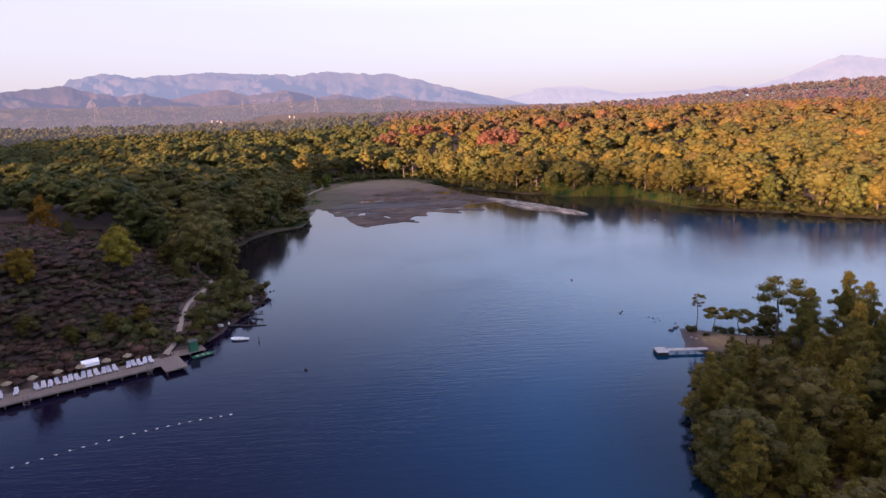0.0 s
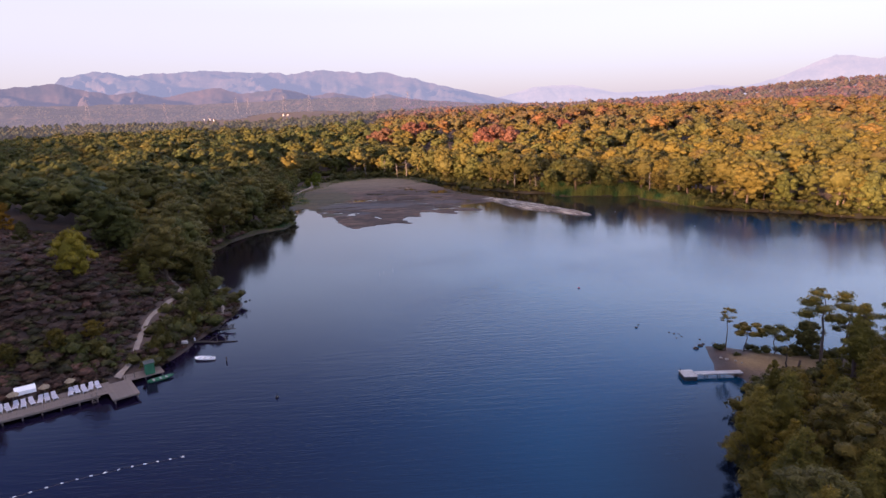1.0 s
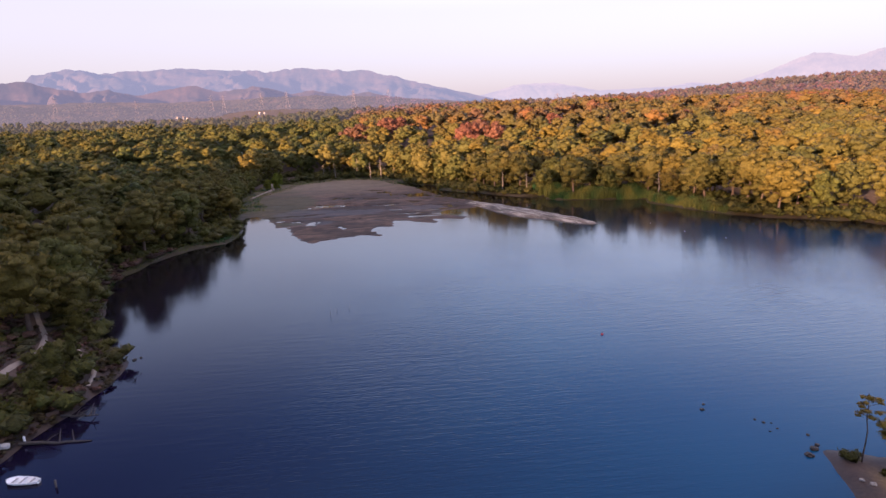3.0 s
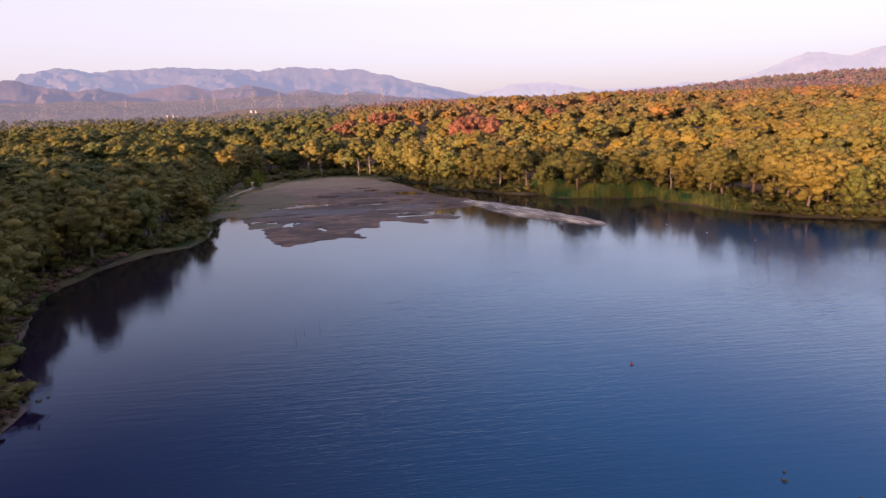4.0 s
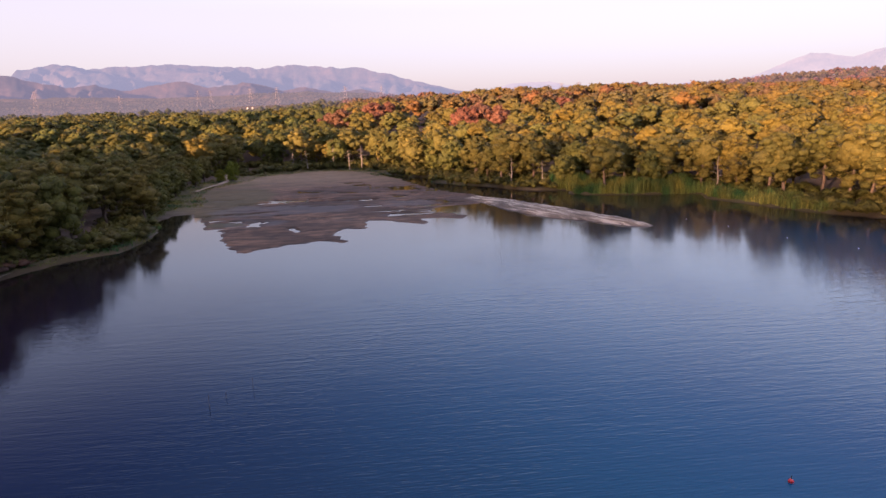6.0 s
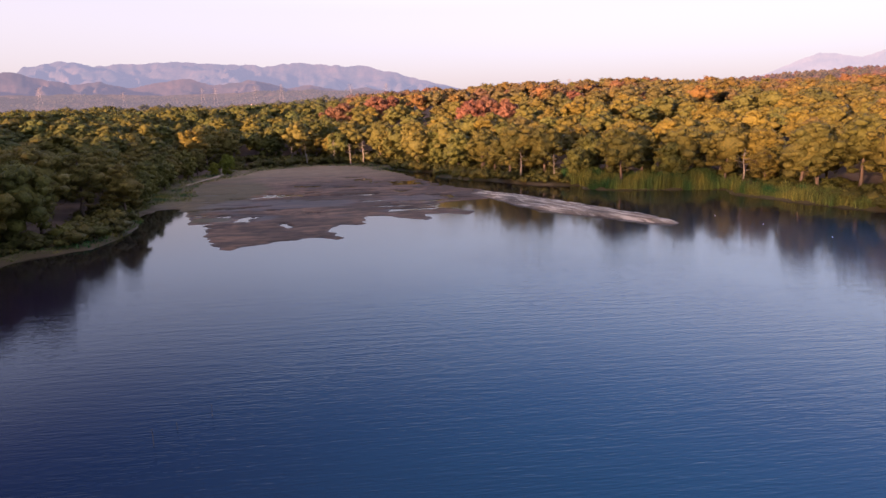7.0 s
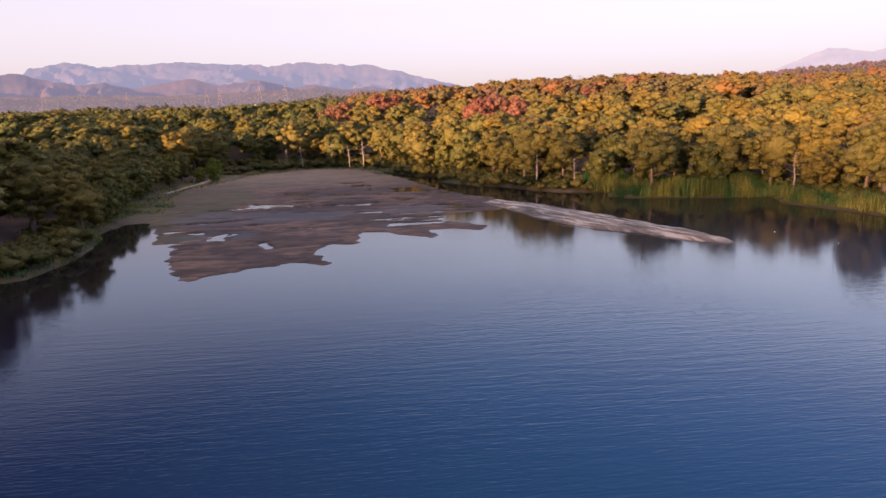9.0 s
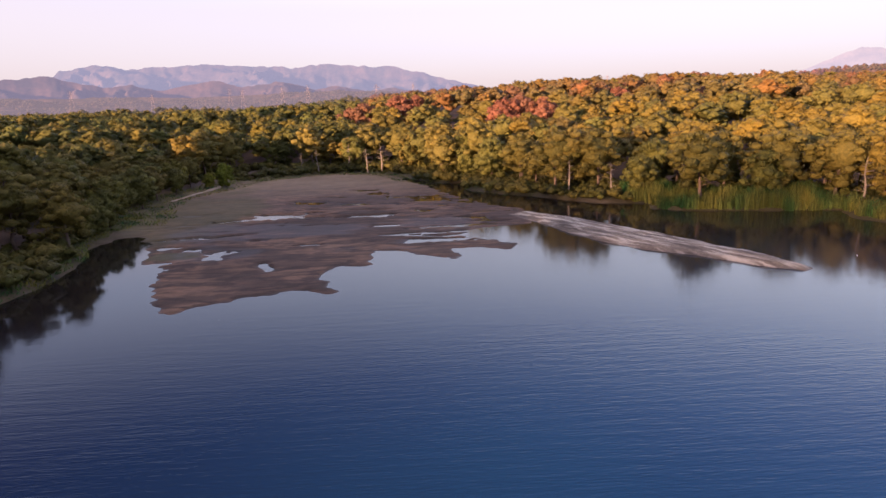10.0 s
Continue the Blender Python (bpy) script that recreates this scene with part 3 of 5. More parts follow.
OCT_V = np.array([(1.2, 0, 0), (0, 1.2, 0), (-1.2, 0, 0), (0, -1.2, 0), (0, 0, 1.1), (0, 0, -1.1)], float)
OCT_F = np.array([(0, 1, 4), (1, 2, 4), (2, 3, 4), (3, 0, 4), (1, 0, 5), (2, 1, 5), (3, 2, 5), (0, 3, 5)])


def leaves(rng, centre, radius, flat, count, size, slim=0.34, heart=None, core=0.74):
    """A pad of foliage: an uneven dense heart and small leaf faces bristling over its skin."""
    way = rng.normal(size=(count, 3)) + (0, 0, 0.35)
    way /= np.linalg.norm(way, axis=1, keepdims=True)
    at = way * (0.62 + 0.5 * rng.random((count, 1))) * radius
    at[:, 2] *= flat
    normal = way * (1, 1, 1 / flat) + rng.normal(size=(count, 3)) * 0.55
    if heart is not None:
        out = at + centre - heart
        normal = normal + out / (np.linalg.norm(out, axis=1, keepdims=True) + 1e-9) * 0.5
    normal /= np.linalg.norm(normal, axis=1, keepdims=True)
    a = np.cross(normal, rng.normal(size=(count, 3)))
    a /= np.linalg.norm(a, axis=1, keepdims=True) + 1e-9
    b = np.cross(normal, a)
    s = size * (0.6 + 0.8 * rng.random((count, 1)))
    w = s * slim * (0.7 + 0.6 * rng.random((count, 1)))
    mid = at + centre
    v = np.stack([mid - a * s * 0.5 - b * w * 0.5, mid - a * s * 0.4 + b * w * 0.5, mid + a * s * 0.6], 1).reshape(-1, 3)
    f = np.arange(3 * count).reshape(-1, 3)
    if not core:
        return v, f
    solid, sides = (ICO_V, ICO_F) if count > 20 else (OCT_V, OCT_F)
    lump = solid * radius * core * (0.68 + 0.6 * rng.random((len(solid), 1)))
    lump[:, 2] *= flat
    return np.concatenate([lump + centre, v]), np.concatenate([sides, f + len(solid)])


def triangles(verts_quads):
    v, q = verts_quads
    return v, np.concatenate([q[:, (0, 1, 2)], q[:, (0, 2, 3)]])


def pine(seed, tall, crown, detail, leaf, shape="pine", slim=0.34, stout=1.0):
    """Trunk and crown arrays of a Mediterranean pine (or a round broad-leaved tree, or a flat-topped umbrella pine)."""
    rng = np.random.default_rng(seed)
    lean = rng.normal(size=2) * 0.04 * tall
    line = [(0, 0, -0.5)]
    for s in np.linspace(0.15, 1, 6):
        line.append((lean[0] * s + 0.12 * rng.normal(), lean[1] * s + 0.12 * rng.normal(), tall * 0.93 * s))
    r0 = (0.018 * tall + 0.06) * stout
    wood = [tube(line, [r0 * 1.25] + list(np.linspace(r0, 0.03, 6)), 6)]
    low = {"pine": 0.28, "umbrella": 0.66, "round": 0.16, "young": 0.08, "top": 0.5, "dome": 0.45, "tuft": 0.5}[shape]
    pads = {"pine": 40, "umbrella": 16, "round": 40, "young": 46, "top": 18, "dome": 11, "tuft": 5}[shape]
    outline = {"pine": (0.7, 1.0, 0.95, 0.68, 0.15), "round": (0.6, 1.0, 0.97, 0.7, 0.15), "young": (1.0, 0.85, 0.6, 0.36, 0.05),
               "umbrella": (0.6, 0.95, 1.0, 0.8, 0.2), "top": (0.95, 1.0, 0.88, 0.6, 0.1), "dome": (0.9, 1.0, 0.9, 0.6, 0.1), "tuft": (0.8, 0.9, 0.9, 0.6, 0.1)}[shape]
    flat = {"pine": 0.6, "umbrella": 0.42, "round": 0.8, "young": 0.62, "top": 0.62, "dome": 0.62, "tuft": 0.7}[shape]
    plump = {"pine": 0.32, "umbrella": 0.33, "round": 0.32, "young": 0.27, "top": 0.38, "dome": 0.43, "tuft": 0.6}[shape]
    green, heart = [], np.array([lean[0] * 0.5, lean[1] * 0.5, tall * (0.5 + 0.4 * low)])
    for n in range(pads):
        q = ((n + 0.25 + 0.5 * rng.random()) / pads) ** (0.85 if shape != "young" else 1.15)
        s = low + (1 - low) * q
        turn = n * 2.4 + rng.normal() * 0.35
        size = crown * plump * (0.6 + 0.75 * rng.random()) * (1 - 0.45 * q if shape == "young" else 1 - 0.2 * q)
        reach = crown * np.interp(q, (0, 0.3, 0.6, 0.85, 1), outline) * ((0.5 if n % 3 == 0 else 0.8) + 0.32 * rng.random())
        reach = max(0.0, reach - 0.5 * size)
        base = np.array([lean[0] * s, lean[1] * s, tall * (0.95 * s - 0.05)])
        rise = 0.12 if shape in ("pine", "young") else 0.2
        tip = base + np.array([math.cos(turn) * reach, math.sin(turn) * reach, reach * rise * (0.3 + 1.2 * rng.random())])
        if detail > 30 and n % 2 == 0:
            wood.append(tube([base - (0, 0, 0.2 * reach), (base + tip) / 2 - (0, 0, 0.12 * reach), tip], [r0 * 0.26, r0 * 0.16, 0.015], 3))
        green.append(leaves(rng, tip, size, flat, detail, leaf, slim, heart, 0.56 if shape == "young" else 0.72))
    if shape not in ("umbrella", "tuft"):
        deep = tall * (1 - low) * 0.5
        wide = crown * (0.55 if shape == "young" else 0.8)
        green.append(leaves(rng, np.array([lean[0] * 0.6, lean[1] * 0.6, tall * (low + 0.46 * (1 - low))]), wide, 0.8 * deep / wide, max(8, detail // 2), leaf, slim, heart, 0.8))
    return join(wood), join(green)


def tint_of(rng, x, y, count):
    """Colour of each tree against the common green, with hazy air tinted into far and high ones."""
    c = np.ones((count, 3))
    warm = rng.random(count)[:, None]
    c *= 0.8 + 0.4 * rng.random((count, 1))
    c *= 1 + (warm - 0.45) * np.array([0.5, 0.15, -0.2])
    # darker west of the lake, warmer and less blue elsewhere
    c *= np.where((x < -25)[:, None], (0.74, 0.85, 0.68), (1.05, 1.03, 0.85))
    patch = fbm(x, y, 45, 3) * 0.5 + 0.5
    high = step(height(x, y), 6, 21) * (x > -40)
    # browner up the hill, with its mauve airlight tinted in
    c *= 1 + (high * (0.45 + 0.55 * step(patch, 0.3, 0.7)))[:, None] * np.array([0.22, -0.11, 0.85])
    # far trees bluer: hazy distance put into their colour
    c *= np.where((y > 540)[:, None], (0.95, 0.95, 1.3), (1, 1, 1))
    share = (0.03 + 0.45 * high * step(patch, 0.35, 0.75)) * (x > -30)
    brown = (rng.random(count) < share)[:, None]
    return np.where(brown, c * (1.12, 0.9, 1.2), c)


NEAR_PINES = [pine(10 + n, 12.0, 4.2 + 0.4 * (n % 3), 44, 0.55) for n in range(5)]
ROUND_TREES = [pine(40 + n, 10.0, 3.9, 40, 0.55, "round", 0.45) for n in range(3)]
YOUNG_PINES = [pine(70 + n, 11.0, 3.1, 100, 0.55, "young", 0.17) for n in range(4)]
TREE_MESHES = []
for n, (wood, green) in enumerate(NEAR_PINES + ROUND_TREES + YOUNG_PINES):
    TREE_MESHES.append((mesh_of("trunk", *wood, M_BARK, smooth=True),
                        mesh_of("crown", *green, M_BROAD if 5 <= n < 8 else M_PINE, np.ones((len(green[0]), 3)) * ((1.6, 1.5, 1.05) if n >= 8 else (1, 1, 1)), smooth=True)))


def plant(kind, x, y, scale, turn, name="pine_tree", label="", stretch=1.0, group="trees on the shore"):
    """A tree of its own on the ground: trunk and crown under an empty."""
    trunk_mesh, crown_mesh = TREE_MESHES[kind]
    tree = new(name)
    tree.location, tree.rotation_euler, tree.scale = (x, y, ground_at(x, y) - 0.1), (0, 0, turn), (scale, scale, scale * stretch)
    tagged(tree, label, "tree", group)
    for part_name, me in (("trunk", trunk_mesh), ("crown", crown_mesh)):
        ob = new(part_name, me)
        ob.parent = tree
    return tree


# where trees stand: a jittered grid over the land that comes into view
rng = np.random.default_rng(3)


def tree_grid(x0, x1, y0, y1, pitch):
    xs, ys = np.meshgrid(np.arange(x0, x1, pitch), np.arange(y0, y1, pitch))
    xs = xs.ravel() + (rng.random(xs.size) - 0.5) * pitch * 0.95
    ys = ys.ravel() + (rng.random(ys.size) - 0.5) * pitch * 0.95
    return xs, ys


def in_view(x, y, slack=8.0):
    """Within the fan that the flight looks over."""
    a = np.abs(np.degrees(np.arctan2(x + 8, y + 6)) - 3.0) < 36 + slack
    return a & (y > -10)


def bare(x, y):
    """Open ground without tall trees: the flats, the brown slope, the clearing."""
    slope = (bump(x, y, -96, 104, 38, 42) > 0.36)
    clear = (bump(x, y, 40, 79.5, 9, 5) > 0.3)
    flats = (outside(x, y, MUD) < 4) | (outside(x, y, SPIT) < 3)
    return slope | clear | flats


tx, ty = tree_grid(-330, 420, 20, 620, 7.4)
d = shore_distance(tx, ty)
keep = (d > np.where(tx < -40, 2.2, 3.4)) & ~((tx > -62) & (tx < -40) & (ty > 80) & (ty < 128)) & in_view(tx, ty) & ~bare(tx, ty) & ~((tx > 0) & (ty < 100)) & (rng.random(len(tx)) < 0.93)
keep &= (fbm(tx + 300, ty, 26, 3) > -0.9) | (d < 12)
keep &= (height(tx, ty) < 11) | (rng.random(len(tx)) < 0.72)
DYING = [(42, 391, 1.35), (50, 396, 1.3), (57, 384, 1.25), (62, 389, 1.0), (-2, 446, 1.35), (6, 451, 1.2), (-20, 438, 1.3), (-28, 442, 1.1), (95, 400, 1.0), (130, 395, 0.95), (180, 410, 0.95)]
for x, y, s in DYING:
    keep &= (np.hypot(tx - x, ty - y) > 7.5 * s) & ~((np.abs(tx - x * ty / y) < 5) & (ty < y) & (ty > y - 14))
tx, ty, d = tx[keep], ty[keep], d[keep]
front = (d < 17) & (((tx > 5) & (ty > 165)) | ((tx < 0) & (ty > 100)))
order = np.argsort(np.where(front, np.hypot(tx - 0, ty - 110), 1e9))[:235]
chosen = np.zeros(len(tx), bool)
chosen[order] = front[order]
for x, y in zip(tx[chosen], ty[chosen]):
    kind = int(rng.integers(0, 5)) if rng.random() < 0.75 else int(rng.integers(5, 8))
    plant(kind, x, y, 0.8 + 0.62 * rng.random(), rng.random() * 6.3, "pine_tree" if kind < 5 else "broadleaf_tree",
          "green pine with irregular clumped crown on the lake shore" if kind < 5 else "round leafy green tree on the lake shore")


def woods(name, label, xs, ys, templates, lo, hi, zs=None, material=None):
    """Many trees joined into one mesh."""
    rng2 = np.random.default_rng(len(xs))
    zs = height(xs, ys) if zs is None else zs
    V, F, C, start = [], [], [], 0
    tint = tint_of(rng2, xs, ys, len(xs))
    grow = fbm(xs, ys, 34, 3)
    for x, y, z, c, g in zip(xs, ys, zs, tint, grow):
        v, f = templates[int(rng2.integers(len(templates)))]
        t, s = rng2.random() * 6.28, lo + (hi - lo) * min(1.0, max(0.0, 0.5 + 0.9 * (rng2.random() - 0.5) + 0.45 * g))
        ca, sa = math.cos(t) * s, math.sin(t) * s
        w = np.empty_like(v)
        w[:, 0], w[:, 1], w[:, 2] = v[:, 0] * ca - v[:, 1] * sa + x, v[:, 0] * sa + v[:, 1] * ca + y, v[:, 2] * s + z
        V.append(w)
        F.append(f + start)
        C.append(np.broadcast_to(c, v.shape))
        start += len(v)
    ob = new(name, mesh_of(name, np.concatenate(V), np.concatenate(F), material or M_WOODS, np.concatenate(C), smooth=True))
    return tagged(ob, label, "forest", kind="stuff")


MID = [pine(100 + n, 12.0, 4.6, 14, 0.8, "pine" if n % 3 else "round", 0.5) for n in range(7)]
MID = [join([g, triangles(w)]) for w, g in MID]
FAR = [pine(200 + n, 12.0, 4.8, 6, 1.0, "dome", 0.5)[1] for n in range(7)]
FARTHER = [pine(210 + n, 12.0, 5.2, 1, 1.6, "tuft", 0.7)[1] for n in range(6)]
TOPS = [pine(130 + n, 12.0, 4.6, 14, 0.75, "top", 0.45)[1] for n in range(8)]
rest = ~chosen
reach = np.hypot(tx, ty - 60)
mid = rest & (reach < 380)
edge_row = mid & (d < 22)
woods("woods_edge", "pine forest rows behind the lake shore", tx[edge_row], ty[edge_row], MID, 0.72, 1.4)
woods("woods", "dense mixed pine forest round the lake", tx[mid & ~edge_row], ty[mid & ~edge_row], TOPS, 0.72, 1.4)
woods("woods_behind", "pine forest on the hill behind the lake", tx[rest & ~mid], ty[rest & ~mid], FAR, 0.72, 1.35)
fx, fy = tree_grid(-900, 1100, 560, 1300, 16.5)
keep = in_view(fx, fy, 3) & ((fy > 620) | (fx < -330) | (fx > 420))
for hb, hr in ((-17.5, 1180), (-10.8, 1160), (-1.0, 1300)):
    keep &= np.hypot(fx - (hr - 60) * math.sin(radians(hb)), fy - 60 - (hr - 60) * math.cos(radians(hb))) > 75
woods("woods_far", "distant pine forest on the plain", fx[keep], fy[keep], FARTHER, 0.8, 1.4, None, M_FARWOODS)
SPARSE = [join([leaves(np.random.default_rng(220 + n), np.array([0.0, 0.0, 3.5]), 6.5, 0.75, 3, 3.0, 0.8)]) for n in range(5)]
fb, fr = np.radians(-40 + 50 * rng.random(9000)), 1400 + 1200 * rng.random(9000) ** 0.8
fx, fy = fr * np.sin(fb), 60 + fr * np.cos(fb)
fz = range_height(fb, fr, FOOTHILLS, 1350, 2700, 3, 0.5, 260)
keep = (fbm(fx, fy, 160, 3) > -0.5) & (fz > height(fx, fy))
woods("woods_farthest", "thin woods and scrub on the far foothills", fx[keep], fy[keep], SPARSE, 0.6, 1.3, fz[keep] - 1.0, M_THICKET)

# trees outside the view, added only to block the low sun
wx2, wy2 = tree_grid(-330, -62, -140, 230, 13.0)
keep = (shore_distance(wx2, wy2) > 7) & ~in_view(wx2, wy2)
woods("woods_west", "unseen pine forest west of the lake, added for its shade", wx2[keep], wy2[keep], FARTHER, 0.9, 1.2)

# ---- more materials ----
M_PLANK = plain("grey_planks", (0.085, 0.066, 0.055), (0.2, 0.155, 0.13), 5.0, 0.85, relief=0.4, stretch=(6, 1, 1))
M_POST = plain("wet_timber", (0.05, 0.04, 0.035), (0.15, 0.12, 0.1), 6.0, 0.8, relief=0.4)
M_PLASTIC = plain("white_plastic", (0.62, 0.6, 0.62), (0.8, 0.78, 0.8), 3.0, 0.45, relief=0.05)
M_CUSHION = plain("lilac_sling_cloth", (0.34, 0.32, 0.37), (0.48, 0.46, 0.51), 8.0, 0.8, relief=0.1)
M_THATCH = plain("dry_thatch", (0.12, 0.09, 0.06), (0.3, 0.24, 0.16), 14.0, 0.95, relief=0.8, stretch=(1, 1, 4))
M_GREEN = plain("green_paint", (0.015, 0.09, 0.045), (0.03, 0.15, 0.075), 3.0, 0.5, relief=0.1)
M_ROOFING = plain("dark_sheet_roof", (0.025, 0.03, 0.028), (0.07, 0.075, 0.07), 4.0, 0.85, relief=0.2)
M_WHITE = plain("white_paint", (0.66, 0.65, 0.65), (0.84, 0.83, 0.82), 2.5, 0.5, relief=0.1)
M_PALEDECK = plain("whitewashed_boards", (0.2, 0.185, 0.18), (0.46, 0.44, 0.43), 3.0, 0.7, relief=0.2, stretch=(1, 5, 1))
M_DARKHULL = plain("black_float", (0.015, 0.015, 0.018), (0.05, 0.05, 0.05), 4.0, 0.6, relief=0.1)
M_ROCK = plain("shore_rock", (0.018, 0.015, 0.014), (0.075, 0.06, 0.052), 3.0, 0.9, relief=0.8, distance=0.06)
M_PALEROCK = plain("pale_limestone", (0.16, 0.14, 0.12), (0.34, 0.3, 0.26), 3.0, 0.9, relief=0.6, distance=0.05)
M_PATH = plain("beaten_path", (0.17, 0.135, 0.11), (0.3, 0.245, 0.205), 2.0, 0.95, relief=0.4, distance=0.03)
M_RED = plain("red_plastic", (0.42, 0.015, 0.02), (0.6, 0.04, 0.04), 4.0, 0.4, relief=0.05)
M_STEEL = plain("galvanised_steel", (0.07, 0.065, 0.07), (0.13, 0.12, 0.125), 3.0, 0.6, 0.3, 0.1)
# lilac of the hazy distance mixed into the steel's base colour
M_PYLON = plain("hazy_pylon_steel", (0.11, 0.095, 0.12), (0.16, 0.14, 0.17), 3.0, 0.8, 0.0, 0.1)
M_TILE = plain("roof_tiles", (0.25, 0.1, 0.07), (0.4, 0.18, 0.12), 3.0, 0.8, relief=0.3)
M_PANE = plain("dark_window", (0.02, 0.025, 0.03), (0.05, 0.06, 0.07), 2.0, 0.1, relief=0.0)
M_DEAD = foliage("rust_dead_needles", (0.155, 0.072, 0.046), (0.22, 0.105, 0.068), (1.1, 0.9, 0.9))


# ---- building blocks ----
def part(name, bm, material, parent, label=""):
    """Links a bmesh as one mesh object under a thing or a part."""
    me = bpy.data.meshes.new(name)
    bm.to_mesh(me)
    bm.free()
    me.materials.append(material)
    ob = new(name, me)
    ob.parent = parent
    if label:
        ob["label"] = label
    return ob


def slab(size, at=(0, 0, 0), bevel=0.012, turn=None):
    """A box with softened edges, of that size, centred at a place."""
    bm = bmesh.new()
    bmesh.ops.create_cube(bm, size=1.0)
    bmesh.ops.scale(bm, vec=size, verts=bm.verts)
    if bevel:
        bmesh.ops.bevel(bm, geom=bm.edges[:], offset=min(bevel, min(size) * 0.4), segments=1, affect="EDGES")
    if turn is not None:
        bmesh.ops.transform(bm, matrix=turn, verts=bm.verts)
    bmesh.ops.translate(bm, vec=at, verts=bm.verts)
    return bm


def rod(a, b, r0, r1=None, sides=8):
    """A round bar from a to b."""
    bm = bmesh.new()
    a, b = Vector(a), Vector(b)
    bmesh.ops.create_cone(bm, cap_ends=True, segments=sides, radius1=r0, radius2=r0 if r1 is None else r1, depth=(b - a).length)
    m = Matrix.Translation((a + b) / 2) @ (b - a).to_track_quat("Z", "Y").to_matrix().to_4x4()
    bmesh.ops.transform(bm, matrix=m, verts=bm.verts)
    return bm


def merged(list_of_bm):
    """One bmesh out of several."""
    out = bmesh.new()
    for bm in list_of_bm:
        me = bpy.data.meshes.new("joint")
        bm.to_mesh(me)
        bm.free()
        out.from_mesh(me)
        bpy.data.meshes.remove(me)
    return out


def stone(seed, size, flat=0.6):
    bm = bmesh.new()
    bmesh.ops.create_icosphere(bm, subdivisions=2, radius=1.0)
    off = Vector((seed * 3.7, seed * 1.3, seed * 5.1))
    for v in bm.verts:
        k = 1 + 0.45 * noise.noise(v.co * 1.3 + off) + 0.18 * noise.noise(v.co * 3.1 + off)
        v.co = Vector((v.co.x * k * size, v.co.y * k * size * 0.8, v.co.z * k * size * flat))
    return bm


def single(name, bm, material, label, category, group="", where=None):
    ob = part(name, bm, material, None)
    if where is not None:
        ob.matrix_basis = where
    return tagged(ob, label, category, group)


# ---- bathing deck on the west shore ----
DECK_A, DECK_U = Vector((-66.5, 71.3, 0)), Vector((0.847, 0.531, 0)).normalized()
DECK_N = Vector((-DECK_U.y, DECK_U.x, 0))
DECK_TURN = math.degrees(math.atan2(DECK_U.y, DECK_U.x))
DECK_Z = 0.75


def on_deck(s, n, z=0.0):
    p = DECK_A + DECK_U * s + DECK_N * n
    return Vector((p.x, p.y, DECK_Z + z))


def bathing_deck():
    deck = new("boardwalk")
    deck.matrix_basis = pose(*on_deck(0, 0), 0, 0, DECK_TURN)
    tagged(deck, "weathered grey plank bathing deck along the shore", "deck")
    plank = None
    for n in range(116):
        x = -12.0 + n * 0.28
        if plank is None:
            plank = part("plank", slab((0.265, 4.0, 0.05), (0, 0, 0), 0.01), M_PLANK, deck)
        ob = plank if n == 0 else new("plank", plank.data)
        ob.parent = deck
        ob.location = (x, 2.0 + 0.02 * math.sin(n * 2.3), -0.03 + 0.006 * math.sin(n * 1.7))
    for y in (0.25, 2.0, 3.75):
        part("joist", slab((31, 0.14, 0.18), (3.3, y, -0.15)), M_POST, deck)
    part("edge_board", slab((31, 0.05, 0.26), (3.3, -0.03, -0.14)), M_PLANK, deck)
    for n in range(16):
        for y in (0.2, 2.2):
            part("post", rod((-11.5 + 2.0 * n, y, -2.2), (-11.5 + 2.0 * n, y, -0.1), 0.09), M_POST, deck)
    return deck


bathing_deck()


def ladder(s):
    thing = new("bathing_ladder")
    thing.matrix_basis = pose(*on_deck(s, -0.1), 0, 0, DECK_TURN)
    tagged(thing, "pale wooden bathing ladder leaning on the deck edge", "ladder", "bathing ladders")
    for x in (-0.3, 0.3):
        part("rail", rod((x, -0.35, -1.6), (x, 0.05, 0.5), 0.045), M_PLANK, thing)
    for n in range(5):
        z = -1.3 + 0.32 * n
        part("rung", rod((-0.3, -0.3 + 0.06 * n, z), (0.3, -0.3 + 0.06 * n, z), 0.03), M_PLANK, thing)


ladder(2.9)
ladder(18.2)


def sun_lounger(where):
    thing = new("sun_lounger")
    thing.matrix_basis = where
    tagged(thing, "white plastic sun lounger with raised back on the deck", "sun lounger", "sun loungers on the deck")
    frame_bits = [slab((0.05, 1.9, 0.05), (x, 0.0, 0.32)) for x in (-0.3, 0.3)] + [slab((0.6, 0.05, 0.05), (0, y, 0.32)) for y in (-0.93, 0.2, 0.93)]
    part("frame", merged(frame_bits), M_PLASTIC, thing)
    part("seat", slab((0.58, 1.15, 0.05), (0, -0.37, 0.36), 0.02), M_CUSHION, thing)
    part("backrest", slab((0.58, 0.78, 0.05), (0, 0.52, 0.58), 0.02, Matrix.Rotation(radians(38), 4, "X")), M_CUSHION, thing)
    for x in (-0.28, 0.28):
        for y in (-0.8, 0.75):
            part("leg", slab((0.05, 0.05, 0.32), (x, y, 0.16)), M_PLASTIC, thing)
        part("armrest", slab((0.05, 0.4, 0.03), (x, 0.1, 0.46)), M_PLASTIC, thing)
    return thing


LOUNGERS = [-0.6, 1.2, 3.6, 4.4, 5.2, 6.1, 7.0, 7.7, 8.5, 9.3, 10.1, 11.0, 11.9, 12.6, 13.4, 15.2, 15.9, 16.7, 17.5, 18.3, -2.0, -4.2, -5.0, -5.9]
first = None
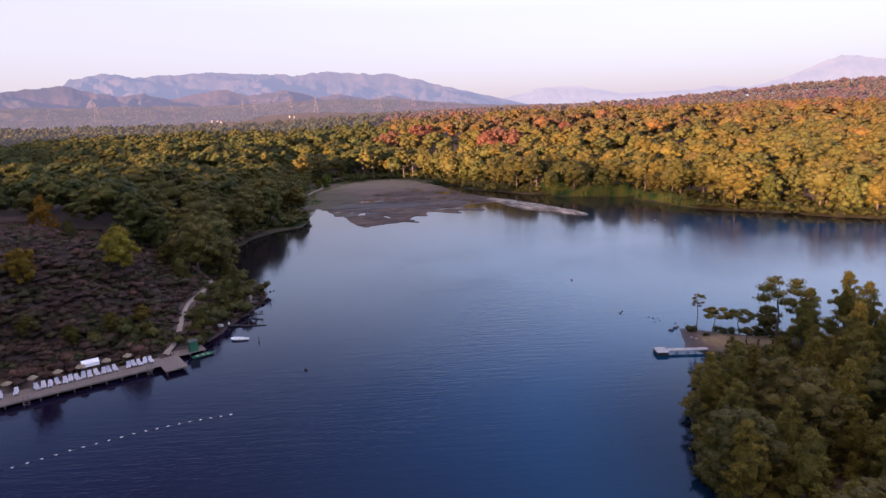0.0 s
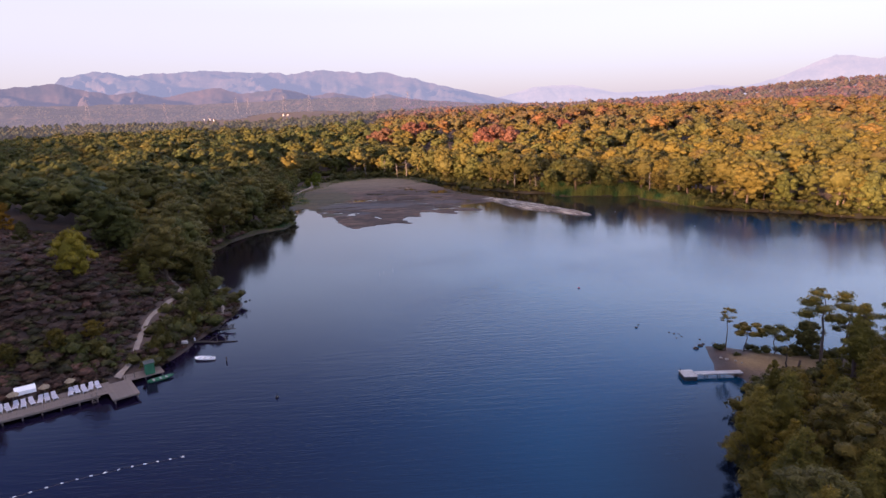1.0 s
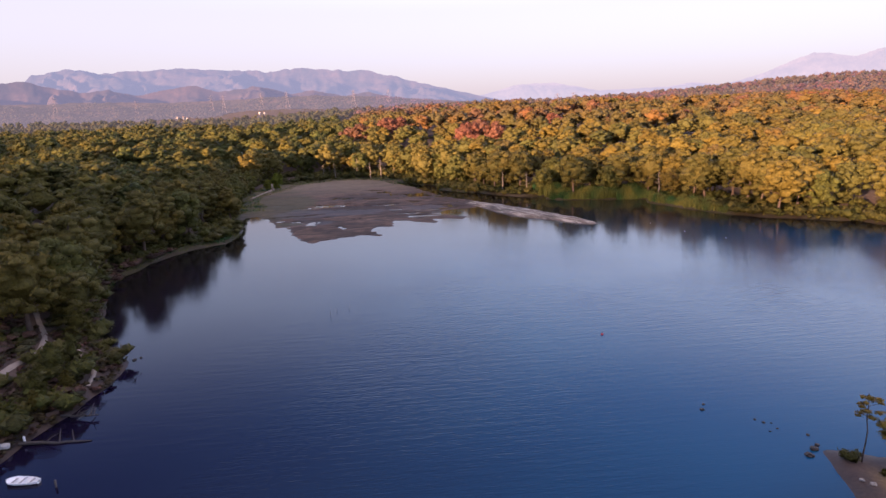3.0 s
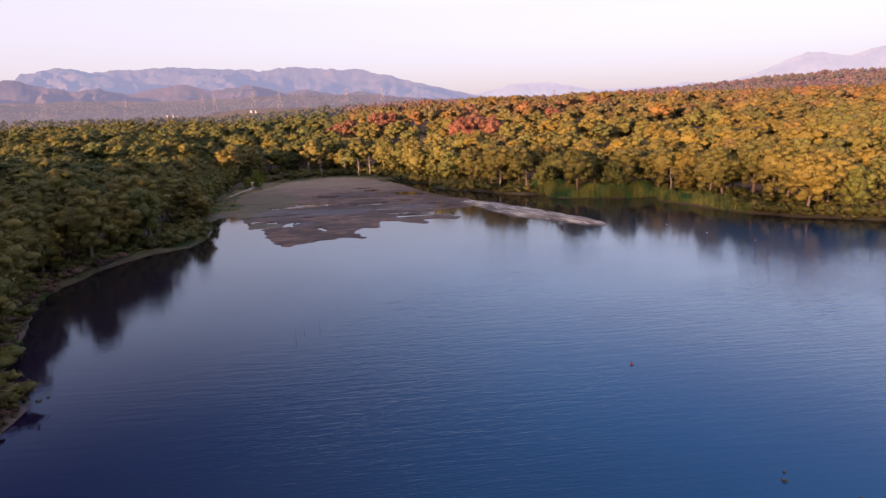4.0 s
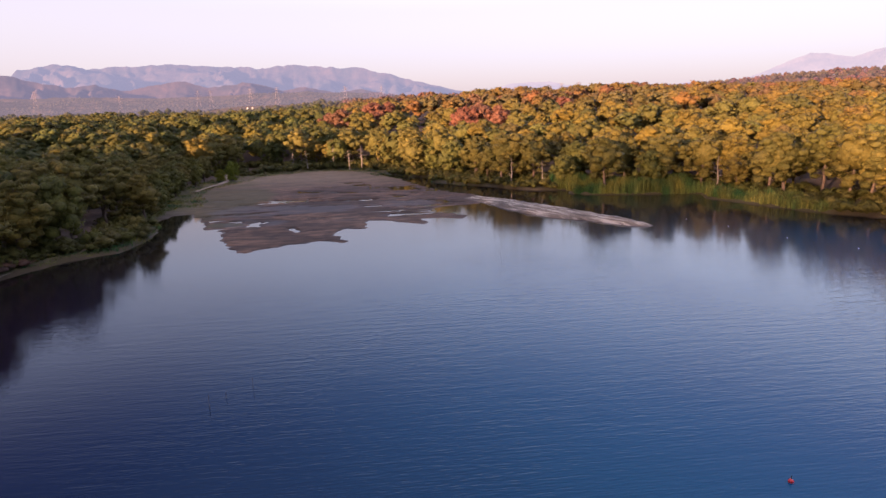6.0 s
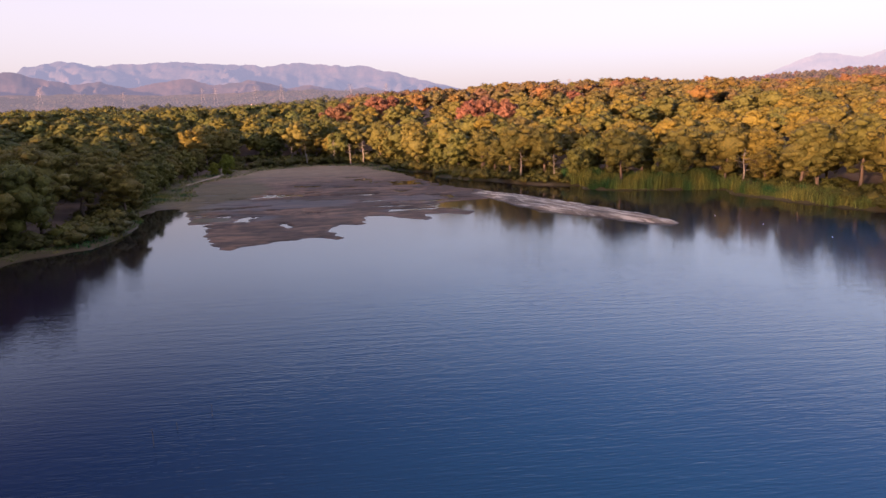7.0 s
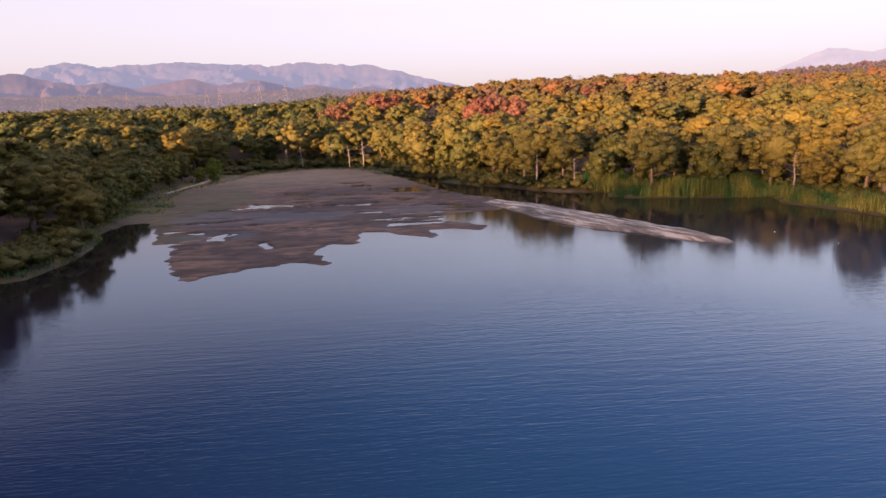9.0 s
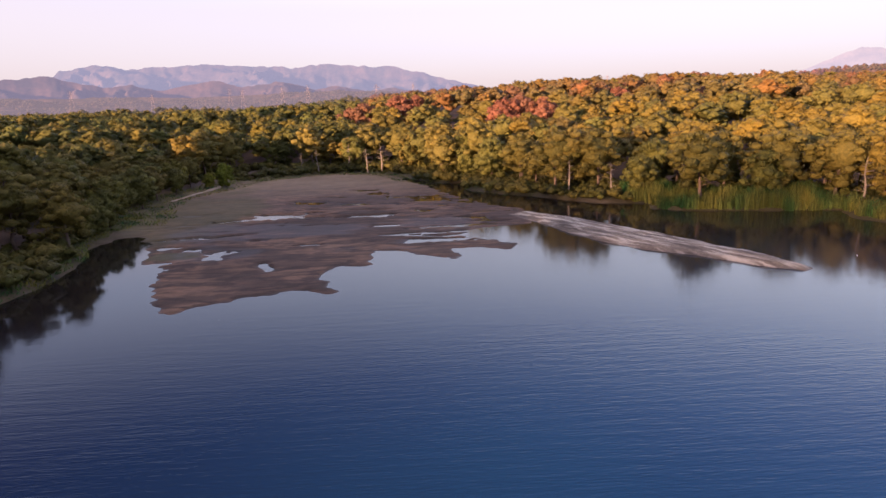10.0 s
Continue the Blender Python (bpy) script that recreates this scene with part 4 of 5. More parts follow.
for n, s in enumerate(LOUNGERS):
    turn = DECK_TURN + 9 * math.sin(n * 4.1)
    m = pose(*on_deck(s + 0.7, 2.9 + 0.12 * math.sin(n * 2.9)), 0, 0, turn)
    if first is None:
        first = sun_lounger(m @ Matrix.Scale(0.88, 4))
    else:
        copy_thing(first, m)


def beach_umbrella(s, n):
    thing = new("thatched_umbrella")
    thing.matrix_basis = pose(*on_deck(s, n), 0, 0, 31 * s) @ Matrix.Scale(0.78, 4)
    tagged(thing, "straw thatched beach umbrella on a wooden pole", "umbrella", "thatched umbrellas on the deck")
    part("pole", rod((0, 0, 0), (0, 0, 2.25), 0.045), M_POST, thing)
    rings, sides, bm = [(0.05, 2.45), (0.38, 2.26), (0.7, 2.06), (0.86, 1.9), (0.8, 1.88), (0.35, 2.16)], 18, bmesh.new()
    loops = []
    for k, (r, z) in enumerate(rings):
        loops.append([bm.verts.new((r * (1 + 0.07 * math.sin(i * 5.3 + k)) * math.cos(i * 2 * math.pi / sides),
                                    r * (1 + 0.07 * math.sin(i * 5.3 + k)) * math.sin(i * 2 * math.pi / sides),
                                    z + 0.05 * math.sin(i * 7.1 + s) * (k > 1))) for i in range(sides)])
    for a, b in zip(loops, loops[1:]):
        for i in range(sides):
            bm.faces.new((a[i], a[(i + 1) % sides], b[(i + 1) % sides], b[i]))
    bm.faces.new(loops[0])
    part("canopy", bm, M_THATCH, thing, "frayed straw canopy")


for s, n in ((-0.6, 4.9), (2.4, 4.9), (5.4, 5.0), (8.3, 5.0), (11.6, 5.0), (14.4, 5.0), (-4.6, 4.9)):
    beach_umbrella(s + 1.6, n - 1.3)


def awning():
    thing = new("awning")
    thing.matrix_basis = pose(*on_deck(11.2, 4.7, -0.35), 0, 0, DECK_TURN) @ Matrix.Scale(0.8, 4)
    tagged(thing, "white sheet awning on four thin posts behind the loungers", "awning")
    for x in (-1.3, 1.3):
        for y in (-0.5, 0.6):
            part("post", rod((x, y, 0), (x, y, 2.3 if y < 0 else 2.5), 0.03), M_STEEL, thing)
    part("roof_sheet", slab((2.9, 1.5, 0.04), (0, 0.05, 2.45), 0.01, Matrix.Rotation(radians(12), 4, "X")), M_WHITE, thing)
    part("valance", slab((2.9, 0.03, 0.62), (0, -0.68, 2.02), 0.01), M_WHITE, thing)
    part("table", slab((1.9, 0.5, 0.05), (0, 0.1, 0.8)), M_PLANK, thing)


awning()


def jetty_platform():
    thing = new("bathing_platform")
    thing.matrix_basis = pose(-48.2, 79.8, 0.72, 0, 0, 35)
    tagged(thing, "square worn timber platform standing over the water", "platform")
    plank = None
    for n in range(21):
        if plank is None:
            plank = part("plank", slab((3.2, 0.255, 0.05), (0, 0, 0), 0.01), M_PLANK, thing)
        ob = plank if n == 0 else new("plank", plank.data)
        ob.parent = thing
        ob.location = (1.5 + 0.02 * math.sin(n * 3.1), 0.13 + n * 0.27, 0.004 * math.sin(n * 2.1))
    for x in (0.2, 2.8):
        part("joist", slab((0.14, 5.6, 0.2), (x, 2.8, -0.13)), M_POST, thing)
        for y in (0.2, 2.8, 5.3):
            part("post", rod((x, y, -2.2), (x, y, -0.03), 0.1), M_POST, thing)
    part("fascia", slab((3.2, 0.05, 0.24), (1.5, -0.03, -0.1)), M_PLANK, thing)
    return thing


jetty_platform()


def low_jetty():
    thing = new("low_jetty")
    thing.matrix_basis = pose(-49.2, 85.6, 0.55, 0, 0, 33)
    tagged(thing, "low grey plank jetty beside the green cabin", "jetty")
    plank = None
    for n in range(18):
        if plank is None:
            plank = part("plank", slab((0.26, 2.6, 0.05), (0, 0, 0), 0.01), M_PLANK, thing)
        ob = plank if n == 0 else new("plank", plank.data)
        ob.parent = thing
        ob.location = (0.13 + n * 0.275, 1.2 + 0.03 * math.sin(n * 2.7), 0.004 * math.sin(n * 1.3))
    for x in (0.3, 2.5, 4.7):
        for y in (0.15, 2.2):
            part("post", rod((x, y, -2.0), (x, y, -0.03), 0.08), M_POST, thing)
    part("handrail_post", rod((0.1, 0.2, 0), (0.1, 0.2, 0.95), 0.04), M_PLANK, thing)
    part("handrail_post", rod((1.2, 0.2, 0), (1.2, 0.2, 0.95), 0.04), M_PLANK, thing)


low_jetty()


def cabin():
    thing = new("changing_cabin")
    thing.matrix_basis = pose(-46.9, 88.0, 0.58, 0, 0, 33) @ Matrix.Scale(0.82, 4)
    tagged(thing, "small green painted changing cabin on the jetty", "cabin")
    for n in range(7):
        part("board", slab((0.2, 0.04, 1.95), (-0.62 + 0.207 * n, -0.6, 1.0)), M_GREEN, thing)
        part("board", slab((0.2, 0.04, 1.95), (-0.62 + 0.207 * n, 0.6, 1.0)), M_GREEN, thing)
    for n in range(6):
        for x in (-0.72, 0.72):
            part("board", slab((0.04, 0.19, 1.95), (x, -0.49 + 0.197 * n, 1.0)), M_GREEN, thing)
    door = part("door", slab((0.62, 0.04, 1.75), (0.1, -0.635, 0.92)), M_GREEN, thing, "green board door")
    part("handle", rod((0.34, -0.67, 0.95), (0.34, -0.67, 1.1), 0.015), M_STEEL, door)
    part("roof", slab((1.75, 1.5, 0.07), (0, 0, 2.05), 0.015, Matrix.Rotation(radians(5), 4, "X")), M_ROOFING, thing, "dark sheet roof")


cabin()


def rowing_boat(where, material, label, length=3.1, beam=1.25):
    thing = new("rowing_boat")
    thing.matrix_basis = where
    tagged(thing, label, "boat")
    bm, ribs, sides = bmesh.new(), 11, 9
    def section(k, inset):
        t = k / (ribs - 1)
        half = beam / 2 * (math.sin(min(1.0, 0.28 + t * 1.25) * math.pi / 2) if t < 0.75 else math.cos((t - 0.75) / 0.25 * 1.45)) - inset
        half = max(half, 0.02)
        deep = 0.34 * (1 - 0.5 * max(0, t - 0.7) / 0.3) - inset
        rise = 0.22 * max(0, t - 0.55) ** 1.5
        return [bm.verts.new((-length / 2 + t * length, half * math.cos(a), 0.32 + rise - deep * max(0.0, math.sin(a)) ** 0.6 - (0 if inset == 0 else -0.0)))
                for a in np.linspace(0, math.pi, sides)]
    outer, inner = [section(k, 0) for k in range(ribs)], [section(k, 0.05) for k in range(ribs)]
    for rows, flip in ((outer, False), (inner, True)):
        for a, b in zip(rows, rows[1:]):
            for i in range(sides - 1):
                f = (a[i], b[i], b[i + 1], a[i + 1])
                bm.faces.new(f[::-1] if flip else f)
    for a, b, c, d2 in zip(outer, outer[1:], inner, inner[1:]):
        bm.faces.new((a[0], c[0], d2[0], b[0]))
        bm.faces.new((a[-1], b[-1], d2[-1], c[-1]))
    bm.faces.new(outer[0])
    bm.faces.new(inner[0][::-1])
    part("hull", bm, material, thing)
    for x in (-0.9, 0.0, 0.75):
        part("thwart", slab((0.22, beam * 0.86 if x < 0.5 else beam * 0.62, 0.035), (x, 0, 0.26)), M_PALEDECK, thing, "wooden seat board")
    return thing


rowing_boat(pose(-41.1, 93.4, -0.02, 0, 0, 172), M_WHITE, "small white rowing boat moored on calm water")
rowing_boat(pose(-45.1, 86.9, -0.02, 0, 0, 35), M_GREEN, "green painted rowing boat moored beside the jetty", 3.4, 1.1)


# ---- pontoon at the east shore ----
def pontoon():
    thing = new("pontoon")
    thing.matrix_basis = pose(25.3, 77.7, 0.0, 0, 0, -4)
    tagged(thing, "white decked pontoon with floating end and walkway", "pontoon")
    part("float_body", slab((1.7, 2.1, 0.8), (0, 0, 0.12), 0.1), M_DARKHULL, thing, "black float")
    for n in range(7):
        part("deck_board", slab((1.8, 0.29, 0.05), (0, -0.93 + 0.31 * n, 0.55)), M_PALEDECK, thing)
    for n, x in enumerate((0.9, 3.95)):
        way = part("walkway", slab((3.0, 0.1, 0.12), (x + 1.52, -0.38, 0.5)), M_PALEDECK, thing)
        part("stringer", slab((3.0, 0.1, 0.12), (x + 1.52, 0.38, 0.5)), M_PALEDECK, way)
        for k in range(10):
            part("tread", slab((0.27, 0.95, 0.04), (x + 0.17 + 0.3 * k, 0, 0.58)), M_PALEDECK, way)
    for x in (2.35, 4.0, 6.4):
        for y in (-0.35, 0.35):
            part("pile", rod((x, y, -1.8), (x, y, 0.46), 0.06), M_POST, thing)
    part("bollard", rod((-0.7, 0.8, 0.55), (-0.7, 0.8, 0.85), 0.05), M_STEEL, thing)


pontoon()

# ---- rocks ----
ROCKS = [(25.7, 96.4, 0.45), (26.4, 97.5, 0.3), (29.8, 93.6, 0.28), (30.3, 92.9, 0.3), (29.9, 91.2, 0.22), (30.9, 91.6, 0.25),
         (31.0, 92.7, 0.22), (33.0, 90.0, 0.35), (30.8, 86.8, 0.75), (31.9, 87.6, 0.7), (32.6, 88.2, 0.45),
         (-42.0, 121.9, 0.55), (-41.4, 122.6, 0.4), (-42.3, 117.5, 0.6), (-42.0, 114.0, 0.5), (-43.2, 111.0, 0.45)]
for n, (x, y, r) in enumerate(ROCKS):
    single("rock", stone(n, r * 0.58), M_ROCK, "dark wet rock showing above the water", "rock", "rocks off the shore", pose(x, y, 0.06 * r, 0, 0, 40 * n))
for n, (x, y, r) in enumerate([(-45.0, 117.2, 0.35), (-44.4, 114.6, 0.4), (-46.6, 119.0, 0.3), (-48.3, 121.5, 0.3), (-44.9, 109.6, 0.4),
                               (32.0, 82.0, 0.3), (32.4, 81.2, 0.35), (33.6, 79.6, 0.25), (33.2, 80.4, 0.3)]):
    single("pale_rock", stone(n + 30, r * 0.75), M_PALEROCK, "pale limestone lump lying on the bank", "rock", "pale stones on the bank",
           pose(x, y, ground_at(x, y) + 0.1 * r, 0, 0, 55 * n))

# ---- floats, stakes and a log in the water ----
ROPE = [(-57.5, 56.2), (-51.2, 60.0), (-45.0, 63.2), (-40.0, 65.0), (-35.2, 66.3)]
rope_x = np.linspace(ROPE[0][0], ROPE[-1][0], 20)
rope_y = np.interp(rope_x, [p[0] for p in ROPE], [p[1] for p in ROPE])
for n, (x, y) in enumerate(zip(rope_x, rope_y)):
    bm = merged([rod((-0.1, 0, 0), (0.1, 0, 0), 0.055, 0.055, 10), rod((0.1, 0, 0), (0.15, 0, 0), 0.055, 0.03, 10), rod((-0.1, 0, 0), (-0.15, 0, 0), 0.055, 0.03, 10)])
    single("rope_float", bm, M_WHITE, "white float on the bathing-area rope", "float", "floats on the rope", pose(x, y, 0.04, 0, 0, 20 + 30 * math.sin(n)))
rv, rf = tube(np.c_[rope_x, rope_y, np.full(20, 0.01)], [0.02] * 20, 5)
tagged(new("float_rope", mesh_of("float_rope", rv, rf, M_POST)), "thin rope between the white floats", "rope")


def marker_buoy(x, y, material, label, r=0.3):
    thing = new("buoy")
    thing.matrix_basis = pose(x, y, 0.05)
    tagged(thing, label, "buoy")
    part("float", stone(3, r, 1.0), material, thing)
    part("mast", rod((0, 0, 0.1), (0.03, 0, 2.3 * r), 0.06 * r / 0.3, 0.03), M_DARKHULL, thing)


marker_buoy(23.0, 119.3, M_RED, "red marker buoy floating on the lake", 0.17)
marker_buoy(-27.8, 79.1, M_DARKHULL, "dark marker buoy floating on the lake", 0.22)
for x, y in ((60.3, 204.4), (64.0, 195.4), (67.7, 183.6), (73.0, 174.0)):
    marker_buoy(x, y, M_WHITE, "white marker buoy near the wooded shore", 0.07)
for n, (x, y, h) in enumerate([(-16.5, 135.4, 1.2), (-13.7, 138.7, 1.0), (-37.7, 92.2, 0.7), (-15.6, 137.2, 0.6), (-19.3, 190.5, 0.12)]):
    single("stake", rod((0, 0, -1.5), (0.08 * math.sin(n), 0.05, h), 0.1 if n == 2 else 0.03, 0.09 if n == 2 else 0.02), M_POST, "thin dark wooden stake standing in the water", "stake",
           "stakes in the lake", pose(x, y, 0))


def fallen_tree(x0, y0, x1, y1, material, label, r=0.22, limbs=7, z=0.12):
    thing = new("fallen_tree")
    thing.matrix_basis = pose(0, 0, 0)
    tagged(thing, label, "log")
    lr = np.random.default_rng(int(abs(x0 * 10)))
    a, b = np.array([x0, y0, max(z, ground_at(x0, y0) + r * 0.6)]), np.array([x1, y1, max(z, ground_at(x1, y1) + r * 0.4)])
    mids = [a + (b - a) * t + np.r_[lr.normal(size=2) * 0.12, 0.05 * math.sin(9 * t)] for t in np.linspace(0, 1, 7)]
    v, f = tube(mids, list(np.linspace(r, r * 0.3, 7)), 7)
    trunk = new("trunk", mesh_of("trunk", v, f, material, smooth=True))
    trunk.parent = thing
    for n in range(limbs):
        t = 0.35 + 0.6 * n / max(1, limbs)
        p = a + (b - a) * t
        q = p + np.array([lr.normal() * 0.9, lr.normal() * 0.9 + 0.6, 0.3 + 0.7 * lr.random()])
        v, f = tube([p, (p + q) / 2 + (0, 0, 0.1), q], [r * 0.4, r * 0.25, 0.02], 5)
        ob = new("branch", mesh_of("branch", v, f, material, smooth=True))
        ob.parent = thing


fallen_tree(-45.2, 100.4, -38.0, 100.2, M_ROCK, "dark waterlogged tree trunk lying in the shallows", 0.22, 3, 0.03)
fallen_tree(-43.6, 105.5, -39.6, 105.2, M_ROCK, "dead branchy tree leaning out over the water", 0.18, 12, 0.4)
fallen_tree(-58.0, 239.6, -57.0, 246.6, M_DEADWOOD, "bleached fallen trunk lying on the bank", 0.2, 2)
fallen_tree(-59.5, 186.0, -60.8, 181.5, M_DEADWOOD, "bleached broken trunk lying on the dark bank", 0.15, 2)
fallen_tree(123.0, 180.0, 119.6, 177.4, M_DEADWOOD, "pale fallen tree with bare branches on the shore", 0.2, 8)
single("tarp_bundle", slab((1.0, 0.7, 0.5), (0, 0, 0.2), 0.12), M_PALEDECK, "pale cloth-covered bundle on the bank", "bundle", where=pose(-46.0, 99.3, ground_at(-46.0, 99.3), 0, 8, 20))
single("marker_post", rod((0, 0, -0.2), (0, 0, 0.8), 0.12, 0.11), M_WHITE, "short white post on the bank", "post", where=pose(-44.9, 100.8, ground_at(-44.9, 100.8)))


# ---- footpaths ----
def footpath(points, width, label):
    pts = [np.array(p, float) for p in points]
    dense = []
    for k in range(len(pts) - 1):
        p0, p1, p2, p3 = pts[max(k - 1, 0)], pts[k], pts[k + 1], pts[min(k + 2, len(pts) - 1)]
        for t in np.linspace(0, 1, 14, endpoint=False):
            dense.append(0.5 * (2 * p1 + (p2 - p0) * t + (2 * p0 - 5 * p1 + 4 * p2 - p3) * t * t + (3 * p1 - p0 - 3 * p2 + p3) * t ** 3))
    dense = np.array(dense)
    ahead = np.gradient(dense, axis=0)
    ahead /= np.linalg.norm(ahead, axis=1, keepdims=True)
    side = np.c_[-ahead[:, 1], ahead[:, 0]]
    w = width * (1 + 0.25 * fbm(dense[:, 0], dense[:, 1], 3.0, 3))
    cols = [dense + side * (w * u)[:, None] for u in (-0.5, -0.25, 0, 0.25, 0.5)]
    lift = (0.0, 0.07, 0.1, 0.07, 0.0)
    verts = np.stack([np.c_[c, height(c[:, 0], c[:, 1]) + 0.16 + e] for c, e in zip(cols, lift)], 1).reshape(-1, 3)
    n = len(dense)
    i = np.arange(n * 5).reshape(n, 5)
    f = np.stack([i[:-1, :-1], i[1:, :-1], i[1:, 1:], i[:-1, 1:]], -1).reshape(-1, 4)[:, ::-1]
    return tagged(new("footpath", mesh_of("footpath", verts, f, M_PATH, smooth=True)), label, "path", kind="structure")


WEST_PATHS = [[(-51.2, 87.6), (-50.9, 90.6), (-51.5, 94.2), (-52.3, 97.6), (-53.6, 103.2), (-54.2, 107.8), (-53.9, 113), (-54.0, 121), (-57, 129), (-62, 137), (-70, 150)],
              [(-43.9, 112.5), (-45.0, 116.9), (-48.2, 121.4), (-51.5, 125.6), (-55.0, 127.8)]]
footpath(WEST_PATHS[0], 0.85, "pale beaten footpath climbing from the deck")
footpath(WEST_PATHS[1], 0.65, "narrow stony footpath round the point")
footpath([(-58.7, 283), (-57.0, 296), (-55.2, 304), (-54.7, 310), (-57, 320), (-60, 332)], 1.3, "pale footpath along the marsh edge")


# ---- bushes, shrubs and reeds ----
def bush_arrays(seed, count=6, each=60, leaf=0.26):
    br = np.random.default_rng(seed)
    return join([leaves(br, np.array([br.normal() * 0.55, br.normal() * 0.55, 0.45 + 0.35 * br.random()]), 0.7, 0.75, each, leaf, 0.5, None, 0.8) for _ in range(count)])


BUSHES = [bush_arrays(300 + n) for n in range(4)]
BUSH_MESHES = [mesh_of("bush", *b, M_BROAD, np.ones((len(b[0]), 3)) * (0.8, 0.75, 0.7)) for b in BUSHES]


def bush(x, y, size, kind, label="dark green rounded bush", squash=0.9):
    ob = new("bush", BUSH_MESHES[kind % 4])
    ob.location, ob.rotation_euler, ob.scale = (x, y, ground_at(x, y) - 0.1), (0, 0, kind * 1.3), (size, size, size * squash)
    tagged(ob, label, "bush", "bushes")


for n, (x, y, r) in enumerate([(33.4, 85.0, 0.8), (37.4, 84.0, 0.8), (39.0, 83.2, 0.9), (41, 82.6, 1.0), (43.2, 82, 1.1), (45.5, 81.5, 1.2), (48, 81, 1.3),
                               (34.2, 82.4, 0.45), (36.4, 74.6, 1.2), (39.2, 74.2, 1.3), (42, 73.6, 1.4), (34.4, 73.4, 1.2), (46.5, 75.2, 1.3), (32.6, 72.3, 1.1)]):
    bush(x, y, r, n, "dark green bush beside the clearing")


def scatter(name, label, xs, ys, material, templates, lo, hi, tints, squash=1.0, category="shrubs"):
    """Low growth nobody could count, in one mesh."""
    sr = np.random.default_rng(len(xs) + 5)
    zs, V, F, C, start = height(xs, ys), [], [], [], 0
    for x, y, z in zip(xs, ys, zs):
        v, f = templates[int(sr.integers(len(templates)))]
        t, k = sr.random() * 6.28, lo + (hi - lo) * sr.random() ** 1.6
        ca, sa = math.cos(t) * k, math.sin(t) * k
        V.append(np.stack([v[:, 0] * ca - v[:, 1] * sa + x, v[:, 0] * sa + v[:, 1] * ca + y, v[:, 2] * k * squash + z - 0.1], -1))
        F.append(f + start)
        C.append(np.broadcast_to(np.array(tints[int(sr.integers(len(tints)))]) * (0.8 + 0.4 * sr.random()), v.shape))
        start += len(v)
    return tagged(new(name, mesh_of(name, np.concatenate(V), np.concatenate(F), material, np.concatenate(C), smooth=True)), label, category, kind="stuff")


THIN = [bush_arrays(330 + n, 3, 16, 0.42) for n in range(5)]
LOW = [bush_arrays(370 + n, 4, 34, 0.34) for n in range(4)]
HEATHER = [bush_arrays(350 + n, 3, 18, 0.34) for n in range(5)]
HEATH = [(1.0, 0.78, 0.82), (1.25, 0.9, 0.9), (0.8, 0.64, 0.72), (1.0, 0.85, 0.8), (0.62, 0.8, 0.42), (0.9, 0.76, 0.8), (0.7, 0.78, 0.5)]
hx, hy = tree_grid(-150, -44, 62, 190, 1.3)
hd = shore_distance(hx, hy)
slope = (hd > 1.5) & ((bump(hx, hy, -96, 104, 38, 42) > 0.25) | (hd < 16)) & in_view(hx, hy)


def off_path(x, y):
    """Distance to the nearest footpath on the west bank."""
    best = np.full(x.shape, 99.0)
    for line in WEST_PATHS:
        for (ax, ay), (bx2, by2) in zip(line, line[1:]):
            for t in np.linspace(0, 1, 8):
                best = np.minimum(best, np.hypot(x - ax - (bx2 - ax) * t, y - ay - (by2 - ay) * t))
    return best


clear_of = off_path(hx, hy)
deck_n = (hx - DECK_A.x) * DECK_N.x + (hy - DECK_A.y) * DECK_N.y
slope &= (clear_of > 2.1) & ((deck_n > 6.5) | (hx > -44))
slope &= rng.random(len(hx)) < 0.85
scatter("heath", "brown and purple heath scrub on the slope", hx[slope], hy[slope], M_SHRUB, HEATHER, 0.85, 2.1, HEATH, 0.6)

bx, by = tree_grid(-75, 140, 86, 372, 1.8)
bd = shore_distance(bx, by)
edge = (bd > 0.5) & (bd < 11) & (rng.random(len(bx)) < 0.8) & ((outside(bx, by, MUD) > 3) | (by > 325)) & ((by > 108) | ((bx < -40) & (by > 90)))
edge |= (bd > 0.8) & (bd < 9) & (bx < -40) & (by > 125) & (outside(bx, by, MUD) > 2) & (rng.random(len(bx)) < 0.9)
edge |= (bd > 0.5) & (bd < 20) & (bx > 10) & (by > 165) & (rng.random(len(bx)) < 0.7)
edge |= (bd > 0.5) & (bd < 30) & (by > 300) & (bx < 20) & (outside(bx, by, MUD) > 3) & (rng.random(len(bx)) < 0.6)
edge &= ~((bx > 49) & (bx < 84) & (by > 232) & (by < 262) & (bd < 12)) & ~((bx > 77) & (bx < 88) & (by > 206) & (by < 232) & (bd < 5))
edge &= ~((bx < -40) & (by > 150) & (by < 300) & (bd < 2.2))
edge &= off_path(bx, by) > 2.2
scatter("bank_scrub", "dull green undergrowth along the bank", bx[edge], by[edge], M_BROAD, THIN, 0.6, 2.4,
        [(0.5, 0.55, 0.6), (0.62, 0.66, 0.66), (0.75, 0.7, 0.8), (0.55, 0.55, 0.6)], 0.95)


ux, uy = tree_grid(13, 75, 20, 80, 2.6)
ud = shore_distance(ux, uy)
under = (ud > -0.3) & ~bare(ux, uy) & (rng.random(len(ux)) < 0.85) & ~((uy > 73) & (ux < 46))
scatter("point_scrub", "dark green undergrowth below the trees of the point", ux[under], uy[under], M_PINE, LOW, 0.9, 2.1, [(0.8, 0.8, 0.7), (1.0, 0.95, 0.75)], 1.0)


